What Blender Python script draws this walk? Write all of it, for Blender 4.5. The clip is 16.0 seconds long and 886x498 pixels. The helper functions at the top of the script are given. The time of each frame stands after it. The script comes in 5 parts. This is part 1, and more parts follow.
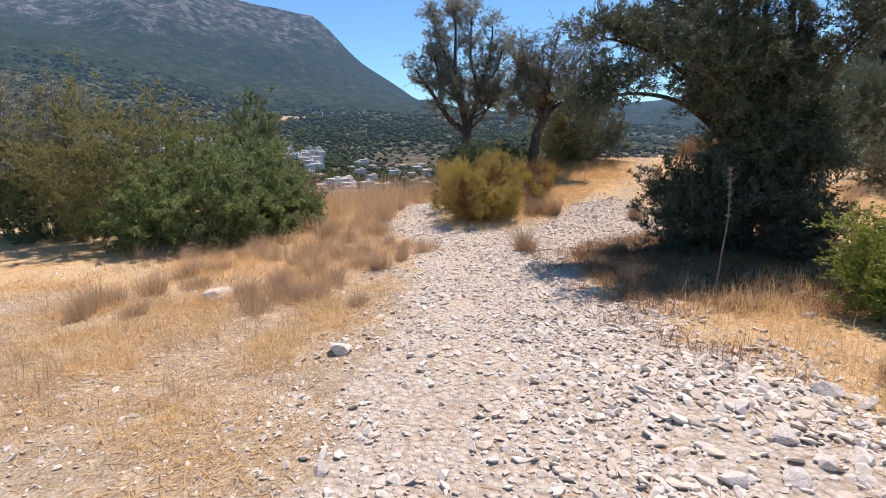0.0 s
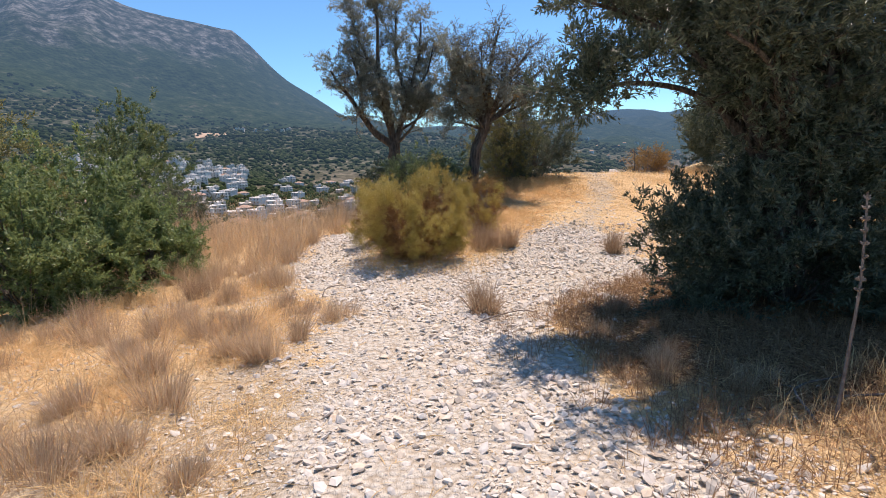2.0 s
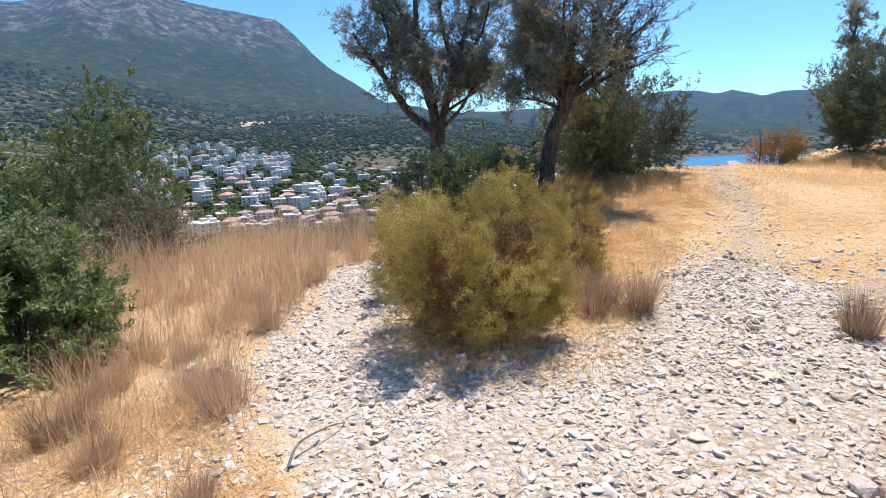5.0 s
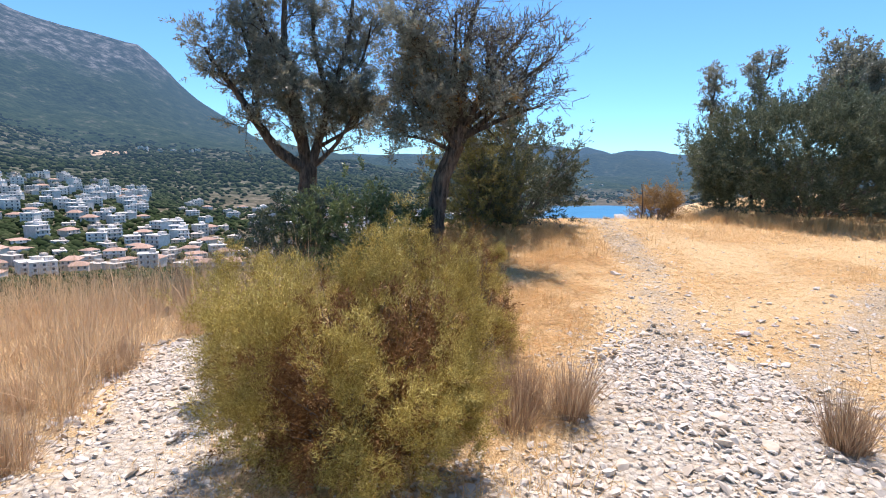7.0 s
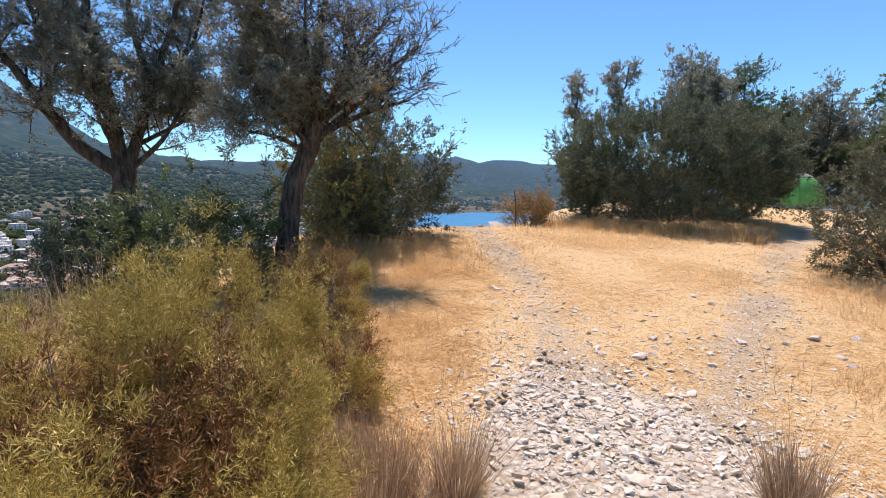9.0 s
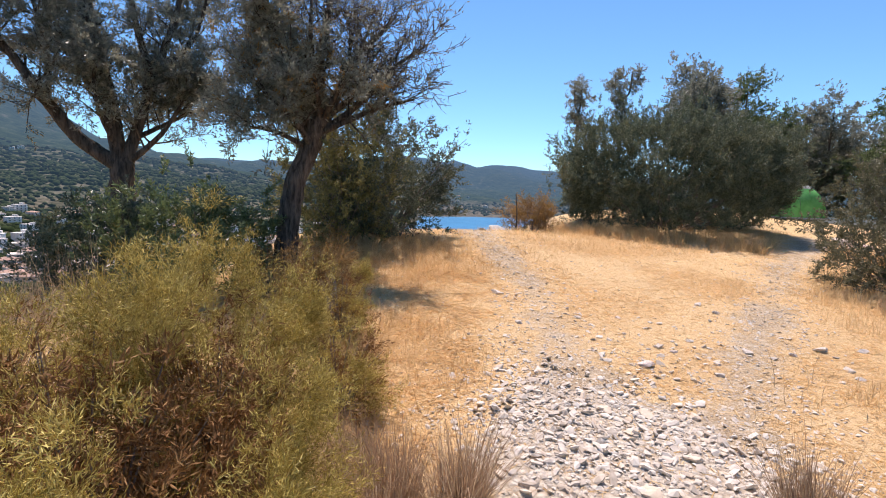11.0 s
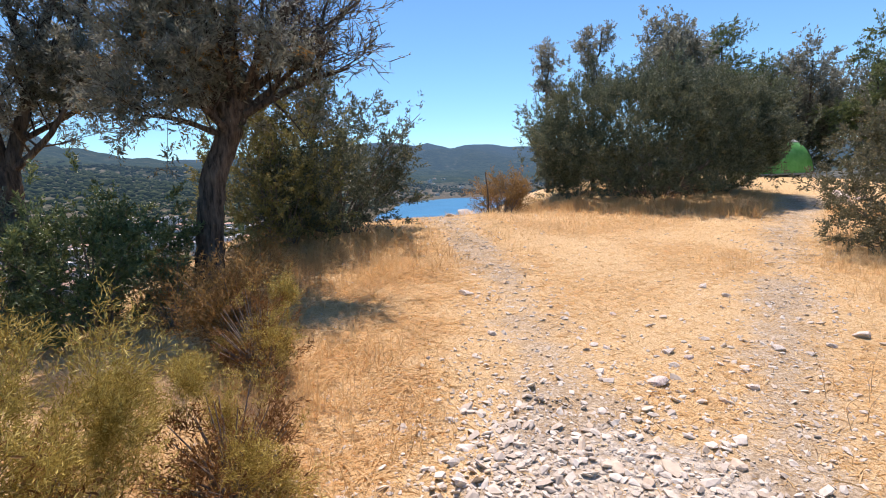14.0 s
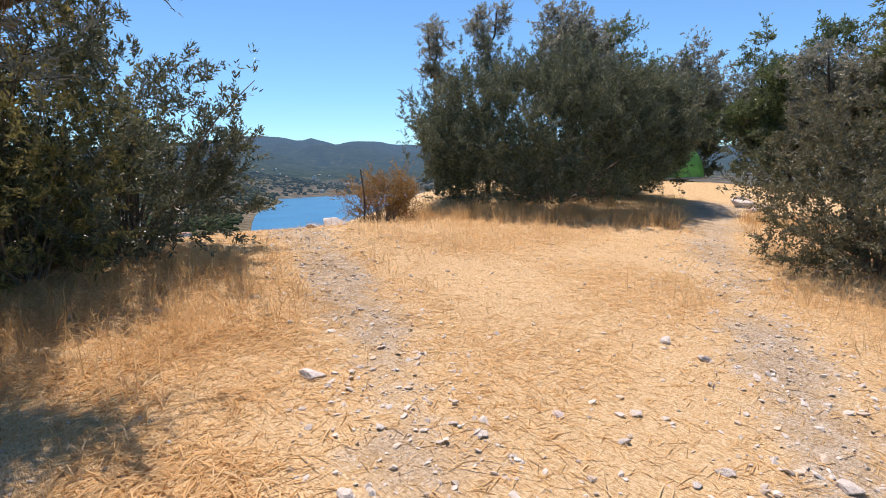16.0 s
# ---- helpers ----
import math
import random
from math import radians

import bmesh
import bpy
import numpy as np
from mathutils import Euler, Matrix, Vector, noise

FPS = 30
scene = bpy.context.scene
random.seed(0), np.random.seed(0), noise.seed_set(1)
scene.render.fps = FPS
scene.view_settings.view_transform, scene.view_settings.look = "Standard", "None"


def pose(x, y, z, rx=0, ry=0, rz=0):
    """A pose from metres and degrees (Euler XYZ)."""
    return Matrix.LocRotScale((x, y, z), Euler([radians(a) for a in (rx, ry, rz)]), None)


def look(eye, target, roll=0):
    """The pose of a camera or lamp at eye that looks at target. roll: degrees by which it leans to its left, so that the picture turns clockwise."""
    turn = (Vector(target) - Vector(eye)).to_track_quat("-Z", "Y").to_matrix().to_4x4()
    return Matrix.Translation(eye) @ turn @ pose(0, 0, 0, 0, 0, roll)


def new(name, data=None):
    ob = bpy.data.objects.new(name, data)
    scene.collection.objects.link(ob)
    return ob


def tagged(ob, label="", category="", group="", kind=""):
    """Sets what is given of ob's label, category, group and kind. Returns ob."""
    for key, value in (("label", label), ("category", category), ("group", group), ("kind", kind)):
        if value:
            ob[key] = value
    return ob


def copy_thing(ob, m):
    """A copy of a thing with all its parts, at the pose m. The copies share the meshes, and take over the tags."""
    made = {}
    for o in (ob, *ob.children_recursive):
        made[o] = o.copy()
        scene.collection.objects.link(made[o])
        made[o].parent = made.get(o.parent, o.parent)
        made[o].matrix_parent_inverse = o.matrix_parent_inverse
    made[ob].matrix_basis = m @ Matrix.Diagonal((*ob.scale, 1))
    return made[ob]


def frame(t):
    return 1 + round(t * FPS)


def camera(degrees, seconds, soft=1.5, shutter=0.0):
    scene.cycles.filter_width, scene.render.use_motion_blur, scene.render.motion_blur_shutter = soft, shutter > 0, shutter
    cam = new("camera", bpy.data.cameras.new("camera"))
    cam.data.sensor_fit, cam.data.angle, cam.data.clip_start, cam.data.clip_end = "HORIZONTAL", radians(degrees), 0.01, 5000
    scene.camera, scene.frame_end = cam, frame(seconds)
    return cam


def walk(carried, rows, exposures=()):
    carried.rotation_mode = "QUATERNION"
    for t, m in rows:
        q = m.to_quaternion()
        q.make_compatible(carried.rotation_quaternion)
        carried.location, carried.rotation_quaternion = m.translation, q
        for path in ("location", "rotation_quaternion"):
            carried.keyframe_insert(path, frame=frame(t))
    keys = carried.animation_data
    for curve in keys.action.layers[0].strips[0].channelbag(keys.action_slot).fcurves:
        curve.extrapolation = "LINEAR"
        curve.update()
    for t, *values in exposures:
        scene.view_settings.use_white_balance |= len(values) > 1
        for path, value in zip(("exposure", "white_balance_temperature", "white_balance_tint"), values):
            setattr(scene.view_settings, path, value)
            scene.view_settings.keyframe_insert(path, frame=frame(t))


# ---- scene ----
cam = camera(78.3, 16.0, soft=1.0)
PATH = [
    (0, (-0.336, -0.272, 1.481), (-0.418, 1.683, 1.068), -0.73),
    (0.5, (-0.381, 0.321, 1.457), (-0.213, 2.290, 1.145), -1.46),
    (1, (-0.413, 0.919, 1.494), (-0.145, 2.862, 1.100), -1.68),
    (1.5, (-0.327, 1.591, 1.515), (-0.246, 3.548, 1.111), -2.21),
    (2, (-0.324, 2.273, 1.429), (-0.154, 4.233, 1.066), -1.25),
    (2.5, (-0.321, 2.879, 1.457), (-0.214, 4.820, 0.988), -1.38),
    (3, (-0.303, 3.489, 1.469), (-0.391, 5.436, 1.022), -1.23),
    (3.5, (-0.385, 4.178, 1.450), (-0.274, 6.130, 1.028), -0.98),
    (4, (-0.453, 4.816, 1.462), (-0.313, 6.775, 1.087), -1.37),
    (4.2, (-0.444, 5.076, 1.462), (-0.415, 7.033, 1.048), -2.45),
    (6.3, (-0.258, 6.789, 1.494), (-0.181, 8.761, 1.166), -0.08),
    (6.5, (-0.258, 6.954, 1.475), (-0.091, 8.924, 1.172), -0.09),
    (7, (-0.256, 7.300, 1.455), (0.215, 9.226, 1.193), 0.74),
    (7.5, (-0.125, 7.639, 1.400), (0.526, 9.503, 1.077), 0.98),
    (8, (0.076, 7.918, 1.452), (0.732, 9.787, 1.180), 0.88),
    (8.5, (0.197, 8.132, 1.405), (0.989, 9.950, 1.150), 1.11),
    (9, (0.200, 8.258, 1.409), (1.102, 10.028, 1.182), 0.75),
    (11.5, (0.181, 8.390, 1.371), (1.094, 10.156, 1.158), 2.24),
    (12, (0.239, 8.457, 1.374), (1.143, 10.220, 1.105), 0.96),
    (12.5, (0.406, 8.632, 1.414), (1.189, 10.458, 1.185), 0.61),
    (13, (0.568, 8.777, 1.421), (1.416, 10.572, 1.179), -0.52),
    (13.5, (0.679, 9.009, 1.442), (1.538, 10.801, 1.214), -0.73),
    (14, (0.904, 9.206, 1.377), (1.876, 10.932, 1.102), -2.39),
    (14.5, (1.335, 9.531, 1.362), (2.636, 11.037, 1.165), -3.54),
    (15, (1.697, 9.908, 1.364), (3.082, 11.324, 1.087), -2.52),
    (15.5, (1.993, 10.446, 1.372), (3.448, 11.777, 1.037), -0.50),
    (16, (2.201, 10.839, 1.372), (3.507, 12.324, 1.076), -1.14),
]
walk(cam, [(t, look(eye, target, roll)) for t, eye, target, roll in PATH], [
    (0, 0.12, 7150, 21), (2.5, 0.22, 7150, 20), (4, 0.3, 6600, 16), (6.5, 0.5, 6650, 18), (7.5, 0.4, 6650, 18), (9, 0.27, 6950, 21), (12.5, 0.32, 7100, 23), (16, 0.18, 7200, 22)])

# ---- world, sun ----
SUN_AZ, SUN_EL = 26.0, 66.0  # degrees; azimuth clockwise from +y
world = bpy.data.worlds.new("world")
scene.world = world
world.use_nodes = True
wn = world.node_tree.nodes
wl = world.node_tree.links
sky = wn.new("ShaderNodeTexSky")
sky.sky_type = 'NISHITA'
sky.sun_disc = False
sky.sun_elevation = radians(SUN_EL)
sky.sun_rotation = radians(SUN_AZ)
sky.altitude = 900
sky.air_density = 1.0
sky.dust_density = 0.0
sky.ozone_density = 5.0
wn["Background"].inputs["Strength"].default_value = 0.15
deep = wn.new("ShaderNodeMix")
deep.data_type, deep.blend_type = 'RGBA', 'MULTIPLY'
deep.inputs["Factor"].default_value = 1.0
deep.inputs[7].default_value = (0.54, 0.86, 1.0, 1)
wl.new(sky.outputs["Color"], deep.inputs[6])
wl.new(deep.outputs[2], wn["Background"].inputs["Color"])
sun = new("sun", bpy.data.lights.new("sun", 'SUN'))
sun.data.energy = 4.8
sun.data.angle = radians(0.53)
sun.data.color = (1.0, 0.955, 0.90)
sd = Vector((math.sin(radians(SUN_AZ)) * math.cos(radians(SUN_EL)), math.cos(radians(SUN_AZ)) * math.cos(radians(SUN_EL)), math.sin(radians(SUN_EL))))
sun.matrix_world = Matrix.Translation((0, 0, 30)) @ sd.to_track_quat("Z", "Y").to_matrix().to_4x4()


# ---- materials ----
def material(name, rough=0.8):
    m = bpy.data.materials.new(name)
    m.use_nodes = True
    b = m.node_tree.nodes["Principled BSDF"]
    b.inputs["Roughness"].default_value = rough
    b.inputs["Specular IOR Level"].default_value = 0.25
    return m, m.node_tree.nodes, m.node_tree.links, b


def ramp(nodes, links, fac, stops, mode='LINEAR'):
    r = nodes.new("ShaderNodeValToRGB")
    r.color_ramp.interpolation = mode
    while len(r.color_ramp.elements) < len(stops):
        r.color_ramp.elements.new(0.5)
    for el, (p, c) in zip(r.color_ramp.elements, stops):
        el.position, el.color = p, (*c, 1)
    links.new(fac, r.inputs["Fac"])
    return r.outputs["Color"]


def tex_noise(nodes, links, scale, detail=4, rough=0.55, vec=None):
    n = nodes.new("ShaderNodeTexNoise")
    n.inputs["Scale"].default_value, n.inputs["Detail"].default_value, n.inputs["Roughness"].default_value = scale, detail, rough
    if vec is not None:
        links.new(vec, n.inputs["Vector"])
    return n.outputs["Fac"]


def mixc(nodes, links, fac, a, b, blend='MIX'):
    m = nodes.new("ShaderNodeMix")
    m.data_type, m.blend_type = 'RGBA', blend
    for sock, v in ((m.inputs["Factor"], fac), (m.inputs[6], a), (m.inputs[7], b)):
        if isinstance(v, (int, float)):
            sock.default_value = v
        elif isinstance(v, tuple):
            sock.default_value = (*v, 1)
        else:
            links.new(v, sock)
    return m.outputs[2]


def math_node(nodes, links, op, a, b=0.0, clamp=False):
    m = nodes.new("ShaderNodeMath")
    m.operation, m.use_clamp = op, clamp
    for sock, v in zip(m.inputs, (a, b)):
        if isinstance(v, (int, float)):
            sock.default_value = v
        else:
            links.new(v, sock)
    return m.outputs[0]


def bump(nodes, links, height, bsdf, strength=0.5, dist=0.02):
    b = nodes.new("ShaderNodeBump")
    b.inputs["Strength"].default_value, b.inputs["Distance"].default_value = strength, dist
    links.new(height, b.inputs["Height"])
    links.new(b.outputs["Normal"], bsdf.inputs["Normal"])


def leaf_material(name, dark, mid, light, rough=0.5, trans=0.3, spec=0.35):
    """Leaves, each a little different, with patches of tone through the crown and some light let through."""
    m, n, l, b = material(name, rough)
    b.inputs["Specular IOR Level"].default_value = spec
    geo = n.new("ShaderNodeNewGeometry")
    tc = n.new("ShaderNodeTexCoord")
    patch = tex_noise(n, l, 1.6, 3, 0.6, tc.outputs["Object"])
    f = math_node(n, l, 'ADD', math_node(n, l, 'MULTIPLY', geo.outputs["Random Per Island"], 0.6), math_node(n, l, 'MULTIPLY', patch, 0.5))
    c = ramp(n, l, f, [(0.12, dark), (0.5, mid), (0.98, light)])
    l.new(c, b.inputs["Base Color"])
    t = n.new("ShaderNodeBsdfTranslucent")
    l.new(mixc(n, l, 0.5, c, light), t.inputs["Color"])
    mx = n.new("ShaderNodeMixShader")
    mx.inputs["Fac"].default_value = trans
    l.new(b.outputs[0], mx.inputs[1])
    l.new(t.outputs[0], mx.inputs[2])
    l.new(mx.outputs[0], n["Material Output"].inputs["Surface"])
    return m


def plain_material(name, a, b_, scale=20.0, rough=0.8, bump_s=0.4, bump_d=0.01, metal=0.0, grain=None):
    m, n, l, b = material(name, rough)
    tc = n.new("ShaderNodeTexCoord")
    info = n.new("ShaderNodeObjectInfo")
    vec = tc.outputs["Object"]
    if grain:
        mp = n.new("ShaderNodeMapping")
        mp.inputs["Scale"].default_value = grain
        l.new(vec, mp.inputs["Vector"])
        vec = mp.outputs[0]
    f = tex_noise(n, l, scale, 5, 0.65, vec)
    c = ramp(n, l, f, [(0.35, a), (0.65, b_)])
    v = math_node(n, l, 'ADD', math_node(n, l, 'MULTIPLY', info.outputs["Random"], 0.3), 0.85)
    hs = n.new("ShaderNodeHueSaturation")
    l.new(v, hs.inputs["Value"])
    l.new(c, hs.inputs["Color"])
    l.new(hs.outputs[0], b.inputs["Base Color"])
    b.inputs["Metallic"].default_value = metal
    bump(n, l, f, b, bump_s, bump_d)
    return m


OLIVE = leaf_material("olive_leaf", (0.075, 0.080, 0.055), (0.19, 0.20, 0.145), (0.44, 0.45, 0.36), 0.4, 0.36, 0.5)
OLIVE_DARK = leaf_material("dark_olive_leaf", (0.030, 0.042, 0.023), (0.078, 0.100, 0.056), (0.24, 0.265, 0.165), 0.42, 0.2, 0.5)
HEDGE_LEAF = leaf_material("mastic_leaf", (0.044, 0.070, 0.027), (0.109, 0.159, 0.060), (0.283, 0.333, 0.142), 0.42, 0.25, 0.45)
CREST_LEAF = leaf_material("crest_shrub_leaf", (0.045, 0.062, 0.036), (0.125, 0.155, 0.092), (0.32, 0.35, 0.22), 0.55, 0.16, 0.3)
GREEN_LEAF = leaf_material("green_shrub_leaf", (0.066, 0.102, 0.034), (0.165, 0.225, 0.078), (0.36, 0.42, 0.17), 0.45, 0.38, 0.4)
LIME_LEAF = leaf_material("lime_shrub_leaf", (0.07, 0.10, 0.015), (0.20, 0.24, 0.04), (0.42, 0.44, 0.11), 0.45, 0.35, 0.4)
BROWN_LEAF = leaf_material("tired_shrub_leaf", (0.080, 0.088, 0.034), (0.20, 0.205, 0.075), (0.42, 0.37, 0.155), 0.5, 0.36, 0.35)
BROOM_LEAF = leaf_material("broom_sprig", (0.10, 0.054, 0.012), (0.36, 0.26, 0.046), (0.92, 0.77, 0.27), 0.5, 0.16, 0.25)
BROOM_DRY = leaf_material("dry_broom_sprig", (0.09, 0.038, 0.014), (0.24, 0.115, 0.042), (0.44, 0.27, 0.11), 0.65, 0.12, 0.2)
GREY_LEAF = leaf_material("grey_shrub_leaf", (0.053, 0.061, 0.035), (0.126, 0.132, 0.074), (0.277, 0.264, 0.158), 0.5, 0.25, 0.4)
RUSTY_LEAF = leaf_material("rusty_leaf", (0.14, 0.07, 0.025), (0.32, 0.18, 0.06), (0.48, 0.33, 0.13), 0.6, 0.3, 0.3)
# brown matted grass with some of the olive's shade put into its colour
SHADE_TONED_GRASS = leaf_material("shade_toned_matted_grass", (0.13, 0.065, 0.032), (0.29, 0.17, 0.09), (0.50, 0.33, 0.19), 0.7, 0.3, 0.2)
STRAW = leaf_material("straw", (0.52, 0.33, 0.15), (0.74, 0.495, 0.23), (0.87, 0.69, 0.41), 0.6, 0.4, 0.3)
DRY_GRASS = leaf_material("dry_grass", (0.30, 0.18, 0.09), (0.55, 0.38, 0.215), (0.76, 0.59, 0.39), 0.65, 0.45, 0.2)
BROWN_TUFT = leaf_material("brown_dry_grass", (0.26, 0.155, 0.085), (0.50, 0.35, 0.215), (0.73, 0.56, 0.39), 0.65, 0.4, 0.2)
PALE_STALK = leaf_material("pale_seed_stalk", (0.36, 0.24, 0.13), (0.58, 0.44, 0.27), (0.76, 0.63, 0.43), 0.65, 0.4, 0.2)
ORANGE_GRASS = leaf_material("orange_grass", (0.42, 0.22, 0.085), (0.66, 0.42, 0.18), (0.82, 0.61, 0.33), 0.65, 0.4, 0.2)
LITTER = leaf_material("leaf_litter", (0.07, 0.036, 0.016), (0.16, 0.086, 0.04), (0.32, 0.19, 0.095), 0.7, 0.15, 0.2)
GREY_TUFT = leaf_material("grey_dry_grass", (0.15, 0.085, 0.045), (0.34, 0.215, 0.125), (0.58, 0.42, 0.28), 0.65, 0.35, 0.2)
BARK = plain_material("olive_bark", (0.040, 0.030, 0.023), (0.19, 0.155, 0.12), 9.0, 0.9, 1.0, 0.05, grain=(3.0, 3.0, 0.45))
TWIG = plain_material("twig", (0.13, 0.10, 0.08), (0.28, 0.24, 0.20), 30.0, 0.9, 0.3, 0.004)
LIMESTONE = plain_material("limestone", (0.50, 0.43, 0.36), (0.78, 0.71, 0.63), 9.0, 0.85, 0.6, 0.015)
PINK_STONE = plain_material("pinkish_limestone", (0.50, 0.40, 0.34), (0.76, 0.66, 0.59), 10.0, 0.85, 0.6, 0.015)


def gravel_material():
    m, n, l, b = material("gravel_stone", 0.85)
    geo = n.new("ShaderNodeNewGeometry")
    f = tex_noise(n, l, 28, 4, 0.6, geo.outputs["Position"])
    c = ramp(n, l, geo.outputs["Random Per Island"], [(0.0, (0.52, 0.44, 0.35)), (0.3, (0.70, 0.63, 0.54)), (0.8, (0.79, 0.73, 0.64)), (1.0, (0.68, 0.55, 0.41))])
    c = mixc(n, l, 0.5, c, ramp(n, l, f, [(0.3, (0.62, 0.58, 0.54)), (0.7, (1, 1, 1))]), 'MULTIPLY')
    l.new(c, b.inputs["Base Color"])
    bump(n, l, f, b, 0.4, 0.008)
    return m


GRAVEL = gravel_material()


def ground_material():
    """Dry thatch over pale stony earth; the stony track and footpaths come from the 'cover' attribute."""
    m, n, l, b = material("dry_ground", 0.92)
    b.inputs["Specular IOR Level"].default_value = 0.1
    geo = n.new("ShaderNodeNewGeometry")
    pos = geo.outputs["Position"]
    att = n.new("ShaderNodeAttribute")
    att.attribute_name = "cover"
    sep = n.new("ShaderNodeSeparateColor")
    l.new(att.outputs["Color"], sep.inputs[0])
    big = tex_noise(n, l, 0.9, 4, 0.6, pos)
    midn = tex_noise(n, l, 6.0, 5, 0.65, pos)
    fine = tex_noise(n, l, 55.0, 4, 0.7, pos)
    stretch = n.new("ShaderNodeMapping")
    stretch.inputs["Scale"].default_value = (160, 26, 60)
    stretch.inputs["Rotation"].default_value = (0, 0, 0.7)
    l.new(pos, stretch.inputs["Vector"])
    fibre = tex_noise(n, l, 1.0, 3, 0.6, stretch.outputs[0])
    straw = ramp(n, l, math_node(n, l, 'ADD', math_node(n, l, 'MULTIPLY', fine, 0.5), math_node(n, l, 'MULTIPLY', fibre, 0.5)),
                 [(0.34, (0.38, 0.23, 0.11)), (0.48, (0.68, 0.46, 0.235)), (0.62, (0.87, 0.68, 0.42))])
    earth = ramp(n, l, math_node(n, l, 'ADD', math_node(n, l, 'MULTIPLY', fine, 0.6), math_node(n, l, 'MULTIPLY', midn, 0.4)),
                 [(0.36, (0.25, 0.175, 0.105)), (0.5, (0.51, 0.395, 0.265)), (0.64, (0.76, 0.655, 0.51))])
    vor = n.new("ShaderNodeTexVoronoi")
    vor.inputs["Scale"].default_value = 22.0
    l.new(pos, vor.inputs["Vector"])
    chips = ramp(n, l, vor.outputs["Distance"], [(0.0, (0.74, 0.67, 0.57)), (0.45, (0.65, 0.57, 0.46)), (0.75, (0.52, 0.42, 0.31))])
    cg = math_node(n, l, 'ADD', sep.outputs[0], math_node(n, l, 'MULTIPLY', math_node(n, l, 'SUBTRACT', midn, 0.5), 1.3))
    cg = ramp(n, l, cg, [(0.38, (0, 0, 0)), (0.62, (1, 1, 1))])
    ce = math_node(n, l, 'ADD', sep.outputs[1], math_node(n, l, 'ADD', math_node(n, l, 'MULTIPLY', math_node(n, l, 'SUBTRACT', big, 0.5), 1.4),
                                                       math_node(n, l, 'MULTIPLY', math_node(n, l, 'SUBTRACT', midn, 0.5), 0.9)))
    ce = ramp(n, l, ce, [(0.35, (0, 0, 0)), (0.75, (1, 1, 1))])
    c = mixc(n, l, ce, straw, earth)
    c = mixc(n, l, cg, c, chips)
    l.new(c, b.inputs["Base Color"])
    h = math_node(n, l, 'ADD', math_node(n, l, 'MULTIPLY', fine, 0.6), math_node(n, l, 'MULTIPLY', fibre, 0.4))
    h = math_node(n, l, 'SUBTRACT', h, math_node(n, l, 'MULTIPLY', vor.outputs["Distance"], cg))
    bump(n, l, h, b, 1.0, 0.03)
    return m


def add_painted_haze(n, l, surface, pos):
    """Paints blue haze onto distant surfaces as a glow that grows with distance."""
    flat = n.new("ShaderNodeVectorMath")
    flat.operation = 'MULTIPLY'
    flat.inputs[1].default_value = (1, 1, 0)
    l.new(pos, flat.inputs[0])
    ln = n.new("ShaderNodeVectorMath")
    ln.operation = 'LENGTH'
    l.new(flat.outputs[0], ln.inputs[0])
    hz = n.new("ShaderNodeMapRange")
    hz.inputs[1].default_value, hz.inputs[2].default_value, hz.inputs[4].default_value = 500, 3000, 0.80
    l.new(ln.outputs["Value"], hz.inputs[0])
    # no lamp: this emission stands in for light scattered by distance
    haze_glow = n.new("ShaderNodeEmission")
    haze_glow.inputs["Color"].default_value = (0.15, 0.30, 0.53, 1)
    haze_glow.inputs["Strength"].default_value = 0.62
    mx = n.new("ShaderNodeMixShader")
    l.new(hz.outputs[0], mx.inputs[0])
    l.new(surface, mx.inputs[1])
    l.new(haze_glow.outputs[0], mx.inputs[2])
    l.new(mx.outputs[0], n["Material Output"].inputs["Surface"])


def far_wood_material():
    m, n, l, b = material("far_wood", 0.95)
    b.inputs["Specular IOR Level"].default_value = 0.0
    geo = n.new("ShaderNodeNewGeometry")
    c = ramp(n, l, geo.outputs["Random Per Island"], [(0.0, (0.020, 0.032, 0.014)), (0.6, (0.045, 0.062, 0.028)), (1.0, (0.085, 0.095, 0.048))])
    l.new(c, b.inputs["Base Color"])
    # the far trees get the same painted haze glow
    add_painted_haze(n, l, b.outputs[0], geo.outputs["Position"])
    return m


